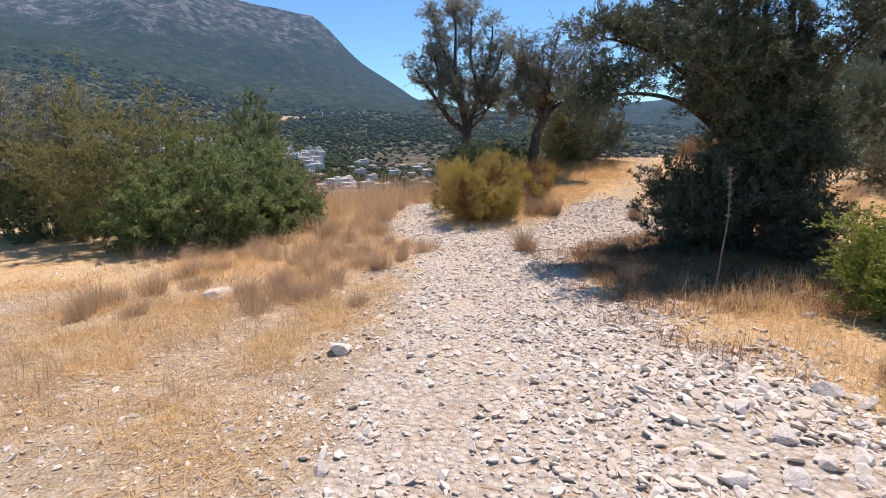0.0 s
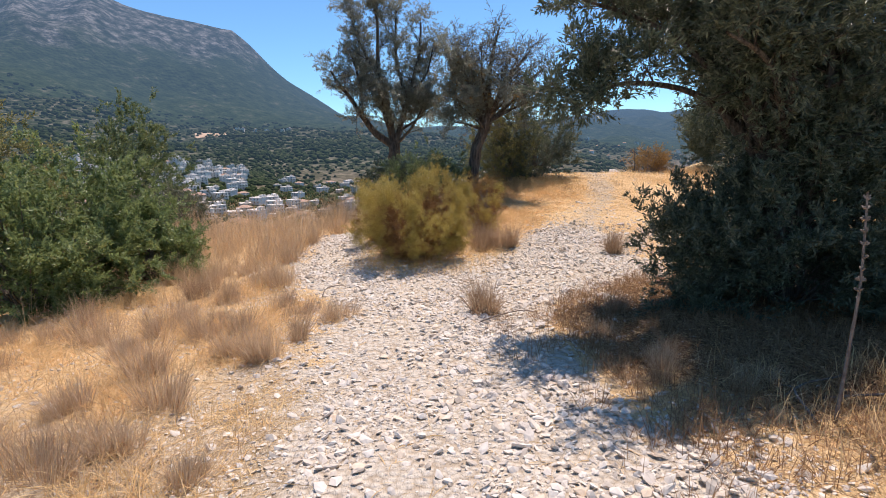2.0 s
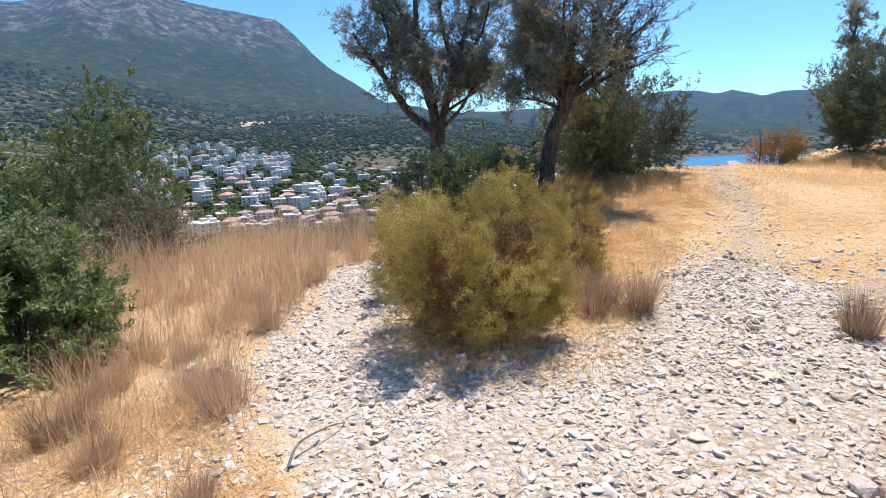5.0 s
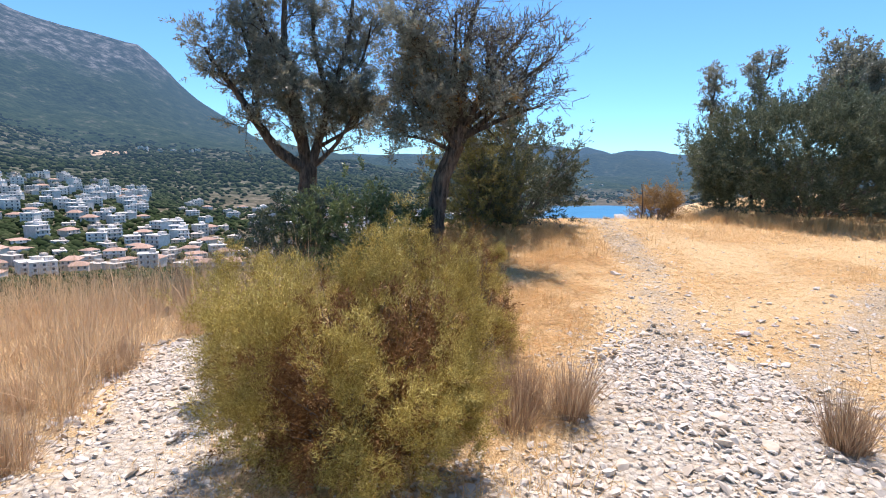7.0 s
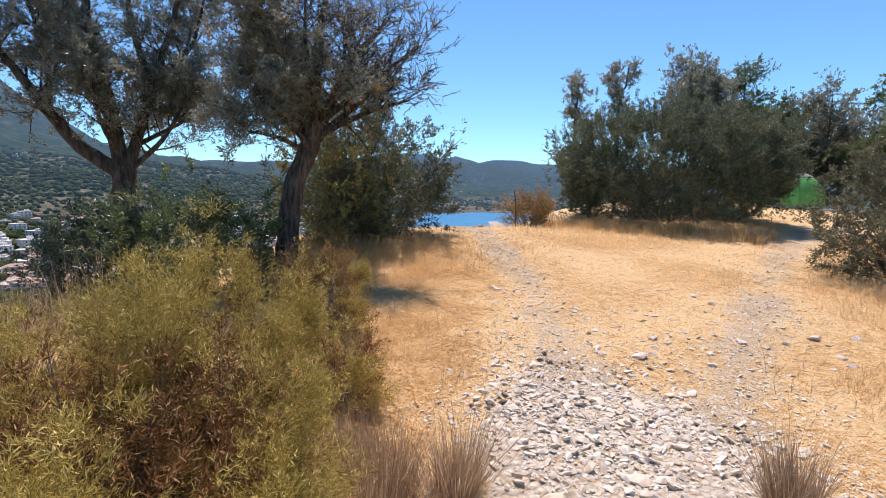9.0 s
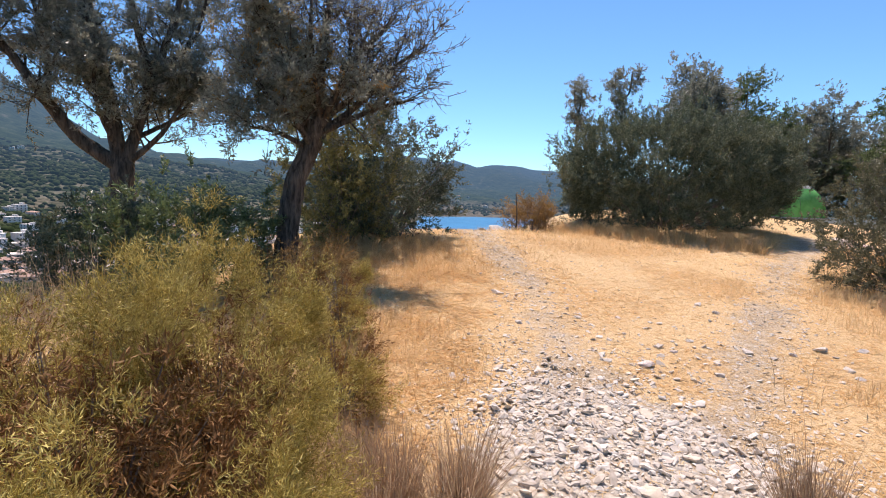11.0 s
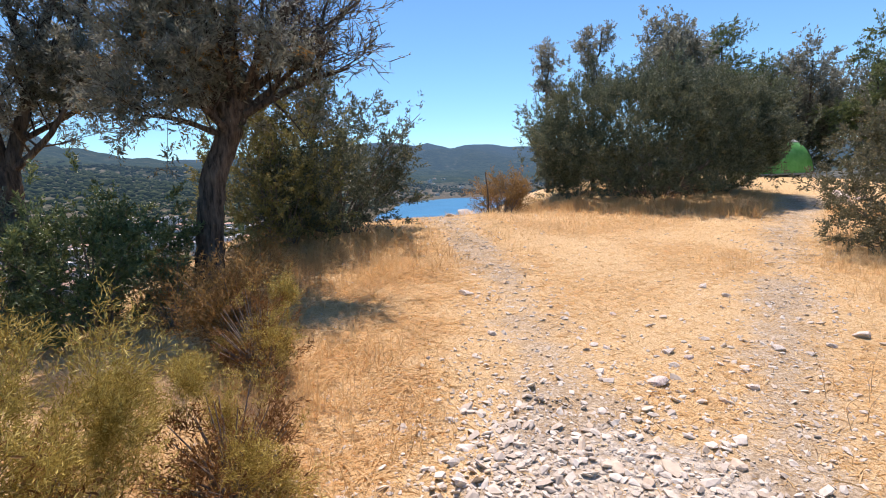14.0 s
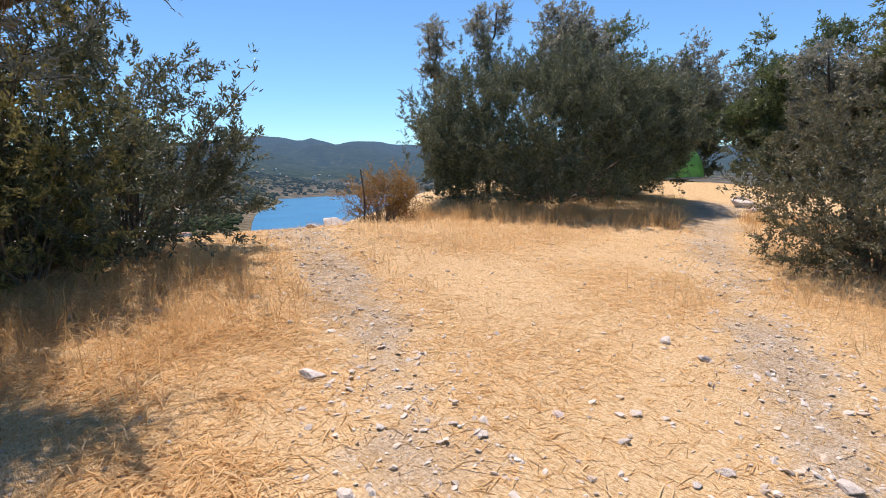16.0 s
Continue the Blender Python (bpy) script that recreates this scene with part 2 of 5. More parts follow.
def far_material():
    """Wooded limestone slopes far off, with blue haze painted over them as a glow."""
    m, n, l, b = material("far_slopes", 0.95)
    b.inputs["Specular IOR Level"].default_value = 0.0
    geo = n.new("ShaderNodeNewGeometry")
    pos = geo.outputs["Position"]
    sx = n.new("ShaderNodeSeparateXYZ")
    l.new(pos, sx.inputs[0])
    big = tex_noise(n, l, 0.006, 6, 0.6, pos)
    midn = tex_noise(n, l, 0.03, 5, 0.65, pos)
    vor = n.new("ShaderNodeTexVoronoi")
    vor.inputs["Scale"].default_value = 0.085
    l.new(pos, vor.inputs["Vector"])
    crowns = ramp(n, l, vor.outputs["Distance"], [(0.0, (0.045, 0.062, 0.028)), (0.5, (0.024, 0.036, 0.018)), (0.8, (0.26, 0.23, 0.17))])
    scrub = ramp(n, l, midn, [(0.36, (0.026, 0.038, 0.020)), (0.55, (0.05, 0.062, 0.034)), (0.68, (0.28, 0.25, 0.19))])
    veg = mixc(n, l, 0.5, crowns, scrub)
    flat = n.new("ShaderNodeVectorMath")
    flat.operation = 'MULTIPLY'
    flat.inputs[1].default_value = (1, 1, 0)
    l.new(pos, flat.inputs[0])
    away = n.new("ShaderNodeVectorMath")
    away.operation = 'LENGTH'
    l.new(flat.outputs[0], away.inputs[0])
    beyond = n.new("ShaderNodeMapRange")
    beyond.inputs[1].default_value, beyond.inputs[2].default_value = 1280, 1420
    l.new(away.outputs["Value"], beyond.inputs[0])
    forest = ramp(n, l, midn, [(0.35, (0.020, 0.036, 0.016)), (0.58, (0.046, 0.066, 0.030)), (0.74, (0.13, 0.125, 0.085))])
    veg = mixc(n, l, beyond.outputs[0], veg, forest)
    rock = ramp(n, l, midn, [(0.40, (0.035, 0.045, 0.03)), (0.5, (0.10, 0.10, 0.085)), (0.64, (0.32, 0.295, 0.27))])
    up = n.new("ShaderNodeMapRange")
    up.inputs[1].default_value, up.inputs[2].default_value = 170, 480
    l.new(sx.outputs[2], up.inputs[0])
    rf = ramp(n, l, math_node(n, l, 'ADD', math_node(n, l, 'MULTIPLY', up.outputs[0], 0.5), math_node(n, l, 'MULTIPLY', big, 0.7)), [(0.55, (0, 0, 0)), (0.72, (1, 1, 1))])
    c = mixc(n, l, rf, veg, rock)
    low = n.new("ShaderNodeMapRange")
    low.inputs[1].default_value, low.inputs[2].default_value = -8, -36
    l.new(sx.outputs[2], low.inputs[0])
    lf = ramp(n, l, math_node(n, l, 'ADD', math_node(n, l, 'MULTIPLY', low.outputs[0], 0.45), math_node(n, l, 'MULTIPLY', midn, 0.6)), [(0.5, (0, 0, 0)), (0.72, (1, 1, 1))])
    c = mixc(n, l, math_node(n, l, 'MULTIPLY', lf, 0.4), c, (0.26, 0.20, 0.14))
    l.new(c, b.inputs["Base Color"])
    bump(n, l, vor.outputs["Distance"], b, 1.0, -5.0)
    add_painted_haze(n, l, b.outputs[0], pos)
    return m


def sea_material():
    m, n, l, b = material("sea", 0.3)
    geo = n.new("ShaderNodeNewGeometry")
    f = tex_noise(n, l, 0.02, 4, 0.6, geo.outputs["Position"])
    l.new(ramp(n, l, f, [(0.3, (0.014, 0.14, 0.27)), (0.7, (0.03, 0.21, 0.37))]), b.inputs["Base Color"])
    w = tex_noise(n, l, 0.5, 3, 0.6, geo.outputs["Position"])
    bump(n, l, w, b, 0.5, 0.6)
    return m


GROUND_MAT, FAR_MAT, SEA_MAT, FAR_WOOD = ground_material(), far_material(), sea_material(), far_wood_material()


# ---- ground heights ----
def soft(v, k):
    return v if v / k > 40 else k * math.log1p(math.exp(v / k))


def step(a, b, v):
    u = max(0.0, min(1.0, (v - a) / (b - a)))
    return u * u * (3 - 2 * u)


def local_height(x, y):
    """The knoll: a gently falling track, a rise to a crest, then the drop to the bay."""
    z = -0.026 * min(y, 9)
    z += 0.088 * soft(y - 8.7, 0.5) * step(-3, 3, x)
    z += 0.05 * step(0.8, 2.5, x) * step(3, 7, y)
    z -= 0.035 * soft(-x - 0.5, 0.5)
    z += (0.055 * soft(x - 9.0, 0.8) - 0.3 * soft(x - 17.5, 1.0)) * step(5, 12, y)
    crest = 15.4 + 1.5 * step(-2.5, 2.0, x) + 4.2 * step(6.2, 12, x)
    s = y - crest
    z += 0.27 * math.exp(-(s / 1.6) ** 2) * step(0.5, 2.5, x) * (1 - step(5.5, 8.5, x))
    return z - 0.36 * soft(s, 0.5)


AZ_KEYS = [-180, -80, -45, -33, -25, -20, -10, -4, 3, 9, 15, 20, 28, 36, 45, 80, 180]
FAR_ROWS = [
    (60, [-1, -1, -8, -12, -12, -12, -12, -12, -12, -12, -12, -12, -10, -8, -6, -3, -1]),
    (300, [-5, -30, -60, -62, -58, -48, -45, -46, -46, -46, -44, -44, -44, -40, -30, -10, -5]),
    (750, [5, -30, -64, -64, -58, -44, -38, -38, -38, -36, -22, -8, -2, 5, 10, 5, 5]),
    (1050, [10, -30, -60, -58, -50, -22, -8, 5, 20, 24, 20, 18, 40, 60, 60, 20, 10]),
    (1250, [15, -20, -44, -44, -20, 0, 5, 26, 44, 54, 58, 36, 90, 120, 110, 30, 15]),
    (1400, [15, -25, -35, -35, -14, 5, 12, 28, 44, 52, 56, 60, 110, 140, 130, 35, 15]),
    (1700, [20, -30, -20, -15, 0, 10, 20, 40, 60, 85, 130, 170, 230, 250, 230, 50, 20]),
]
SKY_AZ = [-180, -80, -45, -37.8, -36, -34.7, -32, -30.4, -28.2, -27, -25.4, -22.3, -18, -10, -2.6, 5, 8.3, 11.3, 13.1, 14.6, 18.6, 21.5, 24.2, 26.1, 27.7, 29.4, 31.1, 33.0, 36, 45, 80, 180]
SKY_EL = [1.2, 1.6, 1.9, 2.2, 2.45, 2.9, 2.75, 2.4, 3.0, 2.8, 3.2, 3.4, 2.8, 2.2, 2.3, 3.5, 5.8, 8.0, 9.8, 11.2, 12.1, 12.7, 13.4, 14.4, 13.4, 12.8, 13.7, 11.7, 11.4, 11, 2, 0.5]


def far_height(x, y):
    r = math.hypot(x, y)
    az = math.degrees(math.atan2(-x, y))
    crest = 2900 - 600 * step(-12, 3, az)
    top = 1.4 + crest * math.tan(radians(float(np.interp(az, SKY_AZ, SKY_EL))))
    rs = [row[0] for row in FAR_ROWS] + [crest, 4600]
    zs = [float(np.interp(az, AZ_KEYS, row[1])) for row in FAR_ROWS] + [top, top * 0.4 - 60]
    z = float(np.interp(r, rs, zs))
    rough = step(500, 1700, r) * (1 - 0.6 * step(crest - 500, crest - 60, r))
    z += rough * (26 + 22 * step(1600, 2200, r)) * noise.fractal(Vector((x / 260, y / 260, 0.3)), 0.9, 2.1, 6)
    return z


def height(x, y):
    r = math.hypot(x, y - 7)
    if r < 32:
        z = local_height(x, y)
    else:
        f = step(32, 75, r)
        z = local_height(x, y) * (1 - f) + far_height(x, y) * f if f < 1 else far_height(x, y)
    if r < 60:
        z += 0.03 * noise.noise(Vector((x * 0.9, y * 0.9, 1.7))) + 0.012 * noise.noise(Vector((x * 4, y * 4, 5.1)))
    return z


def seg_dist(x, y, pts):
    """Signed distance to a track of (x, y, half width) points, negative inside."""
    best = 9.0
    for (ax, ay, ar), (bx, by, br) in zip(pts, pts[1:]):
        dx, dy = bx - ax, by - ay
        u = max(0.0, min(1.0, ((x - ax) * dx + (y - ay) * dy) / (dx * dx + dy * dy)))
        best = min(best, math.hypot(x - ax - u * dx, y - ay - u * dy) - (ar + (br - ar) * u))
    return best


TRACK = [(0.6, -6, 1.7), (0.5, 1.5, 1.6), (0.1, 4.5, 1.0), (-0.05, 7.0, 0.85), (0.5, 8.5, 1.1), (1.9, 9.3, 1.1), (2.5, 10.6, 0.65)]
FORK = [(-0.4, 8.3, 0.6), (-1.25, 10.0, 0.5), (-1.35, 12.8, 0.3)]
TRAILS = [[(2.4, 10.6, 0.3), (3.34, 12.2, 0.13), (4.2, 13.7, 0.1), (5.0, 16.3, 0.2)],
          [(3.3, 10.4, 0.2), (4.5, 11.1, 0.13), (6.1, 12.0, 0.1), (9.1, 13.6, 0.15), (13.0, 15.2, 0.3)]]


def stony(x, y):
    return min(seg_dist(x, y, TRACK), seg_dist(x, y, FORK)) + 0.22 * noise.noise(Vector((x * 1.1, y * 1.1, 7))) + 0.14 * noise.noise(Vector((x * 3.3, y * 3.3, 2)))


def trodden(x, y):
    return min(seg_dist(x, y, t) for t in TRAILS) + 0.2 * noise.noise(Vector((x * 1.3, y * 1.3, 4))) + 0.12 * noise.noise(Vector((x * 4, y * 4, 9)))


# ---- mesh helpers ----
def mesh_of(name, verts, faces, mats, smooth=False):
    """A mesh from numpy arrays; all faces have the same number of corners."""
    me = bpy.data.meshes.new(name)
    v = np.asarray(verts, dtype=np.float32).reshape(-1, 3)
    f = np.asarray(faces, dtype=np.int32)
    k = f.shape[1]
    me.vertices.add(len(v))
    me.vertices.foreach_set("co", v.ravel())
    me.loops.add(f.size)
    me.loops.foreach_set("vertex_index", f.ravel())
    me.polygons.add(len(f))
    me.polygons.foreach_set("loop_start", np.arange(0, f.size, k, dtype=np.int32))
    me.update(calc_edges=True)
    if smooth:
        me.shade_smooth()
    else:
        me.shade_flat()
    for mt in (mats if isinstance(mats, (list, tuple)) else [mats]):
        me.materials.append(mt)
    return me


def place(name, me, parent=None, label="", m=None):
    ob = new(name, me)
    if parent is not None:
        ob.parent = parent
    if m is not None:
        ob.matrix_basis = m
    return tagged(ob, label)


def part(name, bm, mat, parent, label="", smooth=False):
    me = bpy.data.meshes.new(name)
    bm.to_mesh(me)
    bm.free()
    if smooth:
        me.shade_smooth()
    me.materials.append(mat)
    return place(name, me, parent, label)


def thing(name, x, y, label, category, group="", z=None, kind=""):
    ob = new(name)
    ob.location = (x, y, height(x, y) if z is None else z)
    ob.empty_display_size = 0.2
    return tagged(ob, label, category, group, kind)


class Tubes:
    """Tapered limbs joined into one mesh."""

    def __init__(self):
        self.v, self.f = [], []

    def add(self, pts, radii, sides=5, knots=0.0, rng=random):
        base = len(self.v)
        n = len(pts)
        ref = min((Vector((1, 0, 0)), Vector((0, 1, 0)), Vector((0, 0, 1))), key=lambda c: abs(c.dot((pts[-1] - pts[0]).normalized())))
        for i, (p, r) in enumerate(zip(pts, radii)):
            t = (pts[min(i + 1, n - 1)] - pts[max(i - 1, 0)])
            t = t.normalized() if t.length > 1e-6 else Vector((0, 0, 1))
            a = ref - t * ref.dot(t)
            a = a.normalized() if a.length > 1e-4 else t.orthogonal().normalized()
            b = t.cross(a)
            for k in range(sides):
                w = 2 * math.pi * k / sides
                rr = r * (1 + (2.2 * knots * math.sin(3 * w + 0.25 * i) + knots * math.sin(5 * w - 0.4 * i) + rng.uniform(-knots, knots) if knots else 0))
                self.v.append(p + (a * math.cos(w) + b * math.sin(w)) * rr)
        for i in range(n - 1):
            for k in range(sides):
                q = base + i * sides
                self.f.append((q + k, q + (k + 1) % sides, q + sides + (k + 1) % sides, q + sides + k))

    def mesh(self, name, mat, smooth=True):
        return mesh_of(name, np.array([tuple(p) for p in self.v]), np.array(self.f), mat, smooth)


def leaves_mesh(name, pos, dirs, length, width, mat, gen, droop=0.0):
    """One small folded blade for every position."""
    n = len(pos)
    d = dirs / (np.linalg.norm(dirs, axis=1, keepdims=True) + 1e-9)
    d[:, 2] -= droop
    d /= np.linalg.norm(d, axis=1, keepdims=True) + 1e-9
    side = np.cross(d, gen.normal(size=(n, 3)))
    side /= np.linalg.norm(side, axis=1, keepdims=True) + 1e-9
    L = (length * gen.uniform(0.65, 1.3, n))[:, None]
    W = (width * gen.uniform(0.7, 1.25, n))[:, None] * 0.5
    up = np.cross(side, d)
    v = np.empty((n, 4, 3), dtype=np.float32)
    v[:, 0] = pos
    v[:, 1] = pos + d * L * 0.45 + side * W + up * W * 0.4
    v[:, 2] = pos + d * L
    v[:, 3] = pos + d * L * 0.45 - side * W + up * W * 0.4
    return mesh_of(name, v.reshape(-1, 3), np.arange(n * 4).reshape(n, 4), mat)


def along(twigs, count, gen, spread=0.7, start=0.1):
    """Leaf places and directions along twigs (p0, p1)."""
    a = np.array([tuple(t[0]) for t in twigs], dtype=float)
    b = np.array([tuple(t[1]) for t in twigs], dtype=float)
    idx = np.repeat(np.arange(len(a)), count)
    u = gen.uniform(start, 1.0, len(idx))[:, None]
    d = b - a
    ln = np.linalg.norm(d, axis=1, keepdims=True) + 1e-9
    p = a[idx] + d[idx] * u + gen.normal(size=(len(idx), 3)) * 0.012
    q = (d / ln)[idx] + gen.normal(size=(len(idx), 3)) * spread
    return p, q


def blades_mesh(name, pos, tip, width, mat, gen):
    """Grass blades bent from pos to tip, three triangles' worth each."""
    n = len(pos)
    d = tip - pos
    side = np.cross(d, np.array([0.0, 0.0, 1.0]) + gen.normal(size=(n, 3)) * 0.5)
    side /= np.linalg.norm(side, axis=1, keepdims=True) + 1e-9
    W = (width * gen.uniform(0.6, 1.4, n))[:, None] * 0.5
    mid = pos + d * 0.55
    mid[:, 2] += np.linalg.norm(d, axis=1) * 0.08
    v = np.empty((n, 6, 3), dtype=np.float32)
    v[:, 0], v[:, 1] = pos - side * W, pos + side * W
    v[:, 2], v[:, 3] = mid + side * W * 0.8, mid - side * W * 0.8
    v[:, 4], v[:, 5] = tip + side * W * 0.15, tip - side * W * 0.15
    base = np.arange(n)[:, None] * 6
    f = np.concatenate([base + np.array([0, 1, 2, 3]), base + np.array([3, 2, 4, 5])])
    return mesh_of(name, v.reshape(-1, 3), f, mat)


# ---- ground ----
def build_ground():
    rings = [0.0]
    while rings[-1] < 4500:
        rings.append(rings[-1] + 0.07 + 0.0245 * rings[-1])
    na = 460
    cx, cy = 0.8, 7.0
    verts, cover = [(cx, cy, height(cx, cy))], [(1, 0.3, 0, 1)]
    for r in rings[1:]:
        for k in range(na):
            a = 2 * math.pi * k / na
            x, y = cx + r * math.cos(a), cy + r * math.sin(a)
            verts.append((x, y, height(x, y)))
            if r < 40:
                s, t = stony(x, y), trodden(x, y)
                left = 0.8 * step(0.2, -1.6, x) * step(7.5, 4.5, y) + 0.35 * step(1.6, 0.2, abs(s))
                cover.append((1 - step(-0.45, 0.55, s), max(0.75 * (1 - step(-0.15, 0.5, t)), left), 0, 1))
            else:
                cover.append((0, 0.3, 0, 1))
    faces, fmat = [], []
    nr = len(rings) - 1
    far = 0
    me = bpy.data.meshes.new("ground")
    for k in range(na):
        faces.append((0, 1 + k, 1 + (k + 1) % na))
        fmat.append(0)
    for i in range(nr - 1):
        far = 1 if rings[i + 1] > 55 else 0
        o, p = 1 + i * na, 1 + (i + 1) * na
        for k in range(na):
            q = (k + 1) % na
            faces.append((o + k, p + k, p + q, o + q))
            fmat.append(far)
    me.from_pydata(verts, [], faces)
    me.polygons.foreach_set("material_index", np.array(fmat, dtype=np.int32))
    at = me.color_attributes.new("cover", 'FLOAT_COLOR', 'POINT')
    at.data.foreach_set("color", np.array(cover, dtype=np.float32).ravel())
    me.materials.append(GROUND_MAT)
    me.materials.append(FAR_MAT)
    me.shade_smooth()
    return tagged(new("ground", me), "dry stony hillside of straw and limestone falling to a bay", "ground", kind="structure")


ground = build_ground()
SEA_Z = -50.0
bm = bmesh.new()
bmesh.ops.create_circle(bm, cap_ends=True, segments=96, radius=4400, matrix=Matrix.Translation((0, 0, SEA_Z)))
me = bpy.data.meshes.new("water")
bm.to_mesh(me)
bm.free()
me.materials.append(SEA_MAT)
tagged(new("water", me), "calm deep blue sea in the bay", "water", kind="structure")


# ---- plants ----
def env_point(rng, rx, ry, h, seed, lowest=0.05, shoulder=0.42):
    """A point on the uneven outer surface of a shrub or crown that stands on its base."""
    w = rng.uniform(0, 2 * math.pi)
    s = rng.uniform(lowest, 1.0)
    bulge = math.sqrt(max(0.0, 1 - (max(0.0, s - shoulder) / (1 - shoulder)) ** 2.2)) * (0.72 + 0.28 * step(0, 0.4, s))
    k = 0.86 + 0.36 * noise.noise(Vector((math.cos(w) * 1.4 + seed, math.sin(w) * 1.4, s * 2.2 + seed)))
    return Vector((math.cos(w) * rx * bulge * k, math.sin(w) * ry * bulge * k, s * h * (0.9 + 0.22 * noise.noise(Vector((math.cos(w) * 2, math.sin(w) * 2, seed * 3.1))))))


def hull_point(rng, rx, ry, h, seed, square=2.8, lump=1.0):
    """A point on a lumpy rounded hull that stands on the ground, and the way out of it."""
    while True:
        d = Vector((rng.gauss(0, 1), rng.gauss(0, 1), rng.gauss(0, 1))).normalized()
        if d.z > -0.75:
            break
    flat = math.hypot(d.x, d.y)
    r = (flat ** square + abs(d.z) ** square) ** (-1 / square)
    k = 0.9 + lump * (0.2 * noise.noise(d * 2.1 + Vector((seed, 0, seed * 0.7))) + 0.12 * noise.noise(d * 5.5 + Vector((0, seed, 3.0))))
    p = Vector((d.x * rx * r * k, d.y * ry * r * k, max(0.03, h * 0.44 + d.z * h * (0.56 if d.z > 0 else 0.46) * r * k)))
    return p, Vector((d.x / rx, d.y / ry, d.z / (0.5 * h))).normalized()


def sprigs(rng, count, rx, ry, h, seed, twig, fan=3, deep=0.78, square=2.8, lump=1.0, lobes=0, loose=0.12, rise=0.45, share=0.85):
    """Leafy sprigs over the outside of a hull, gathered in lobes where there are any."""
    out = []
    heads = [hull_point(rng, rx, ry, h, seed, square, lump) for _ in range(lobes)]
    for _ in range(count):
        if heads and rng.random() < share:
            p, d = heads[rng.randrange(lobes)]
            p = p * rng.uniform(deep, 1.0) + Vector((rng.gauss(0, loose * rx), rng.gauss(0, loose * ry), rng.gauss(0, loose * h)))
            p.z = max(p.z, 0.04)
        else:
            p, d = hull_point(rng, rx, ry, h, seed, square, lump)
            p = p * rng.uniform(deep, 0.97 if not heads else 0.9)
        way = d * 0.6 + Vector((0, 0, rise)) + Vector((rng.gauss(0, 0.4), rng.gauss(0, 0.4), rng.gauss(0, 0.3)))
        q = p + way.normalized() * twig * rng.uniform(0.5, 1.0)
        q.z = max(q.z, 0.03)
        out.append((p, q))
        for _ in range(fan - 1):
            a = p.lerp(q, rng.uniform(0.1, 0.7))
            b = a + (way.normalized() * 0.8 + Vector((rng.gauss(0, 0.5), rng.gauss(0, 0.5), rng.gauss(0.1, 0.4)))).normalized() * twig * rng.uniform(0.35, 0.7)
            b.z = max(b.z, 0.03)
            out.append((a, b))
    return out


def shrub(name, x, y, rx, ry, h, label, mat, seed, stems=90, twigs=12, per=34, leaf=(0.055, 0.018), category="shrub", turn=0.0, spread=0.7, twig=0.3,
          stem_r=0.012, inner=0.35, lowest=0.05, group="", droop=0.0, shoulder=0.42, lobes=0, lobe_share=0.6, shell=0, square=2.8, lump=1.0, shell_lobes=0, loose=0.12, fan=3, share=0.85, rise=0.45):
    """Many stems from one foot, each with twigs that carry leaves out to an uneven surface."""
    rng, gen = random.Random(seed), np.random.default_rng(seed)
    ob = thing(name, x, y, label, category, group)
    ob.rotation_euler = (0, 0, radians(turn))
    wood, ends = Tubes(), []
    lobe_tips = [env_point(rng, rx, ry, h, seed, lowest, shoulder) for _ in range(lobes)]
    for _ in range(stems):
        if lobes and rng.random() < lobe_share:
            tip = lobe_tips[rng.randrange(lobes)] * rng.uniform(0.85, 1.04)
            tip += Vector((rng.gauss(0, 0.15 * rx), rng.gauss(0, 0.15 * rx), rng.gauss(0, 0.1 * h)))
            tip.z = max(tip.z, lowest * h)
        else:
            tip = env_point(rng, rx, ry, h, seed, lowest, shoulder) * (0.92 if lobes else 1)
        tip *= 0.78 + 0.22 * rng.random() ** 0.5
        foot = Vector((tip.x * 0.16 + rng.uniform(-0.08, 0.08), tip.y * 0.16 + rng.uniform(-0.08, 0.08), -0.06))
        bend = Vector((tip.x * 0.45, tip.y * 0.45, tip.z * 0.62 + 0.04))
        pts = [foot.lerp(bend, u).lerp(bend.lerp(tip, u), u) for u in (0, 0.25, 0.5, 0.75, 1)]
        r = stem_r * rng.uniform(0.6, 1.4)
        wood.add(pts, [r, r * 0.8, r * 0.6, r * 0.4, r * 0.2], 4)
        for _ in range(twigs):
            u = inner + (1 - inner) * rng.random() ** 0.6
            i = min(3, int(u * 4))
            p = pts[i].lerp(pts[i + 1], u * 4 - i)
            d = (tip - foot).normalized() * 0.7 + Vector((rng.gauss(0, 1), rng.gauss(0, 1), rng.gauss(0.25, 0.8))).normalized()
            q = p + d.normalized() * twig * rng.uniform(0.5, 1.25)
            q.z = max(q.z, 0.02)
            ends.append((p, q))
    place("stem_work", wood.mesh("stem_work", TWIG), ob, "thin grey-brown stems")
    ends += sprigs(rng, shell, rx, ry, h, seed, twig, fan, 0.78, square, lump, shell_lobes, loose, rise, share)
    p, d = along(ends, per, gen, spread)
    place("foliage", leaves_mesh("foliage", p, d, leaf[0], leaf[1], mat, gen, droop), ob)
    return ob


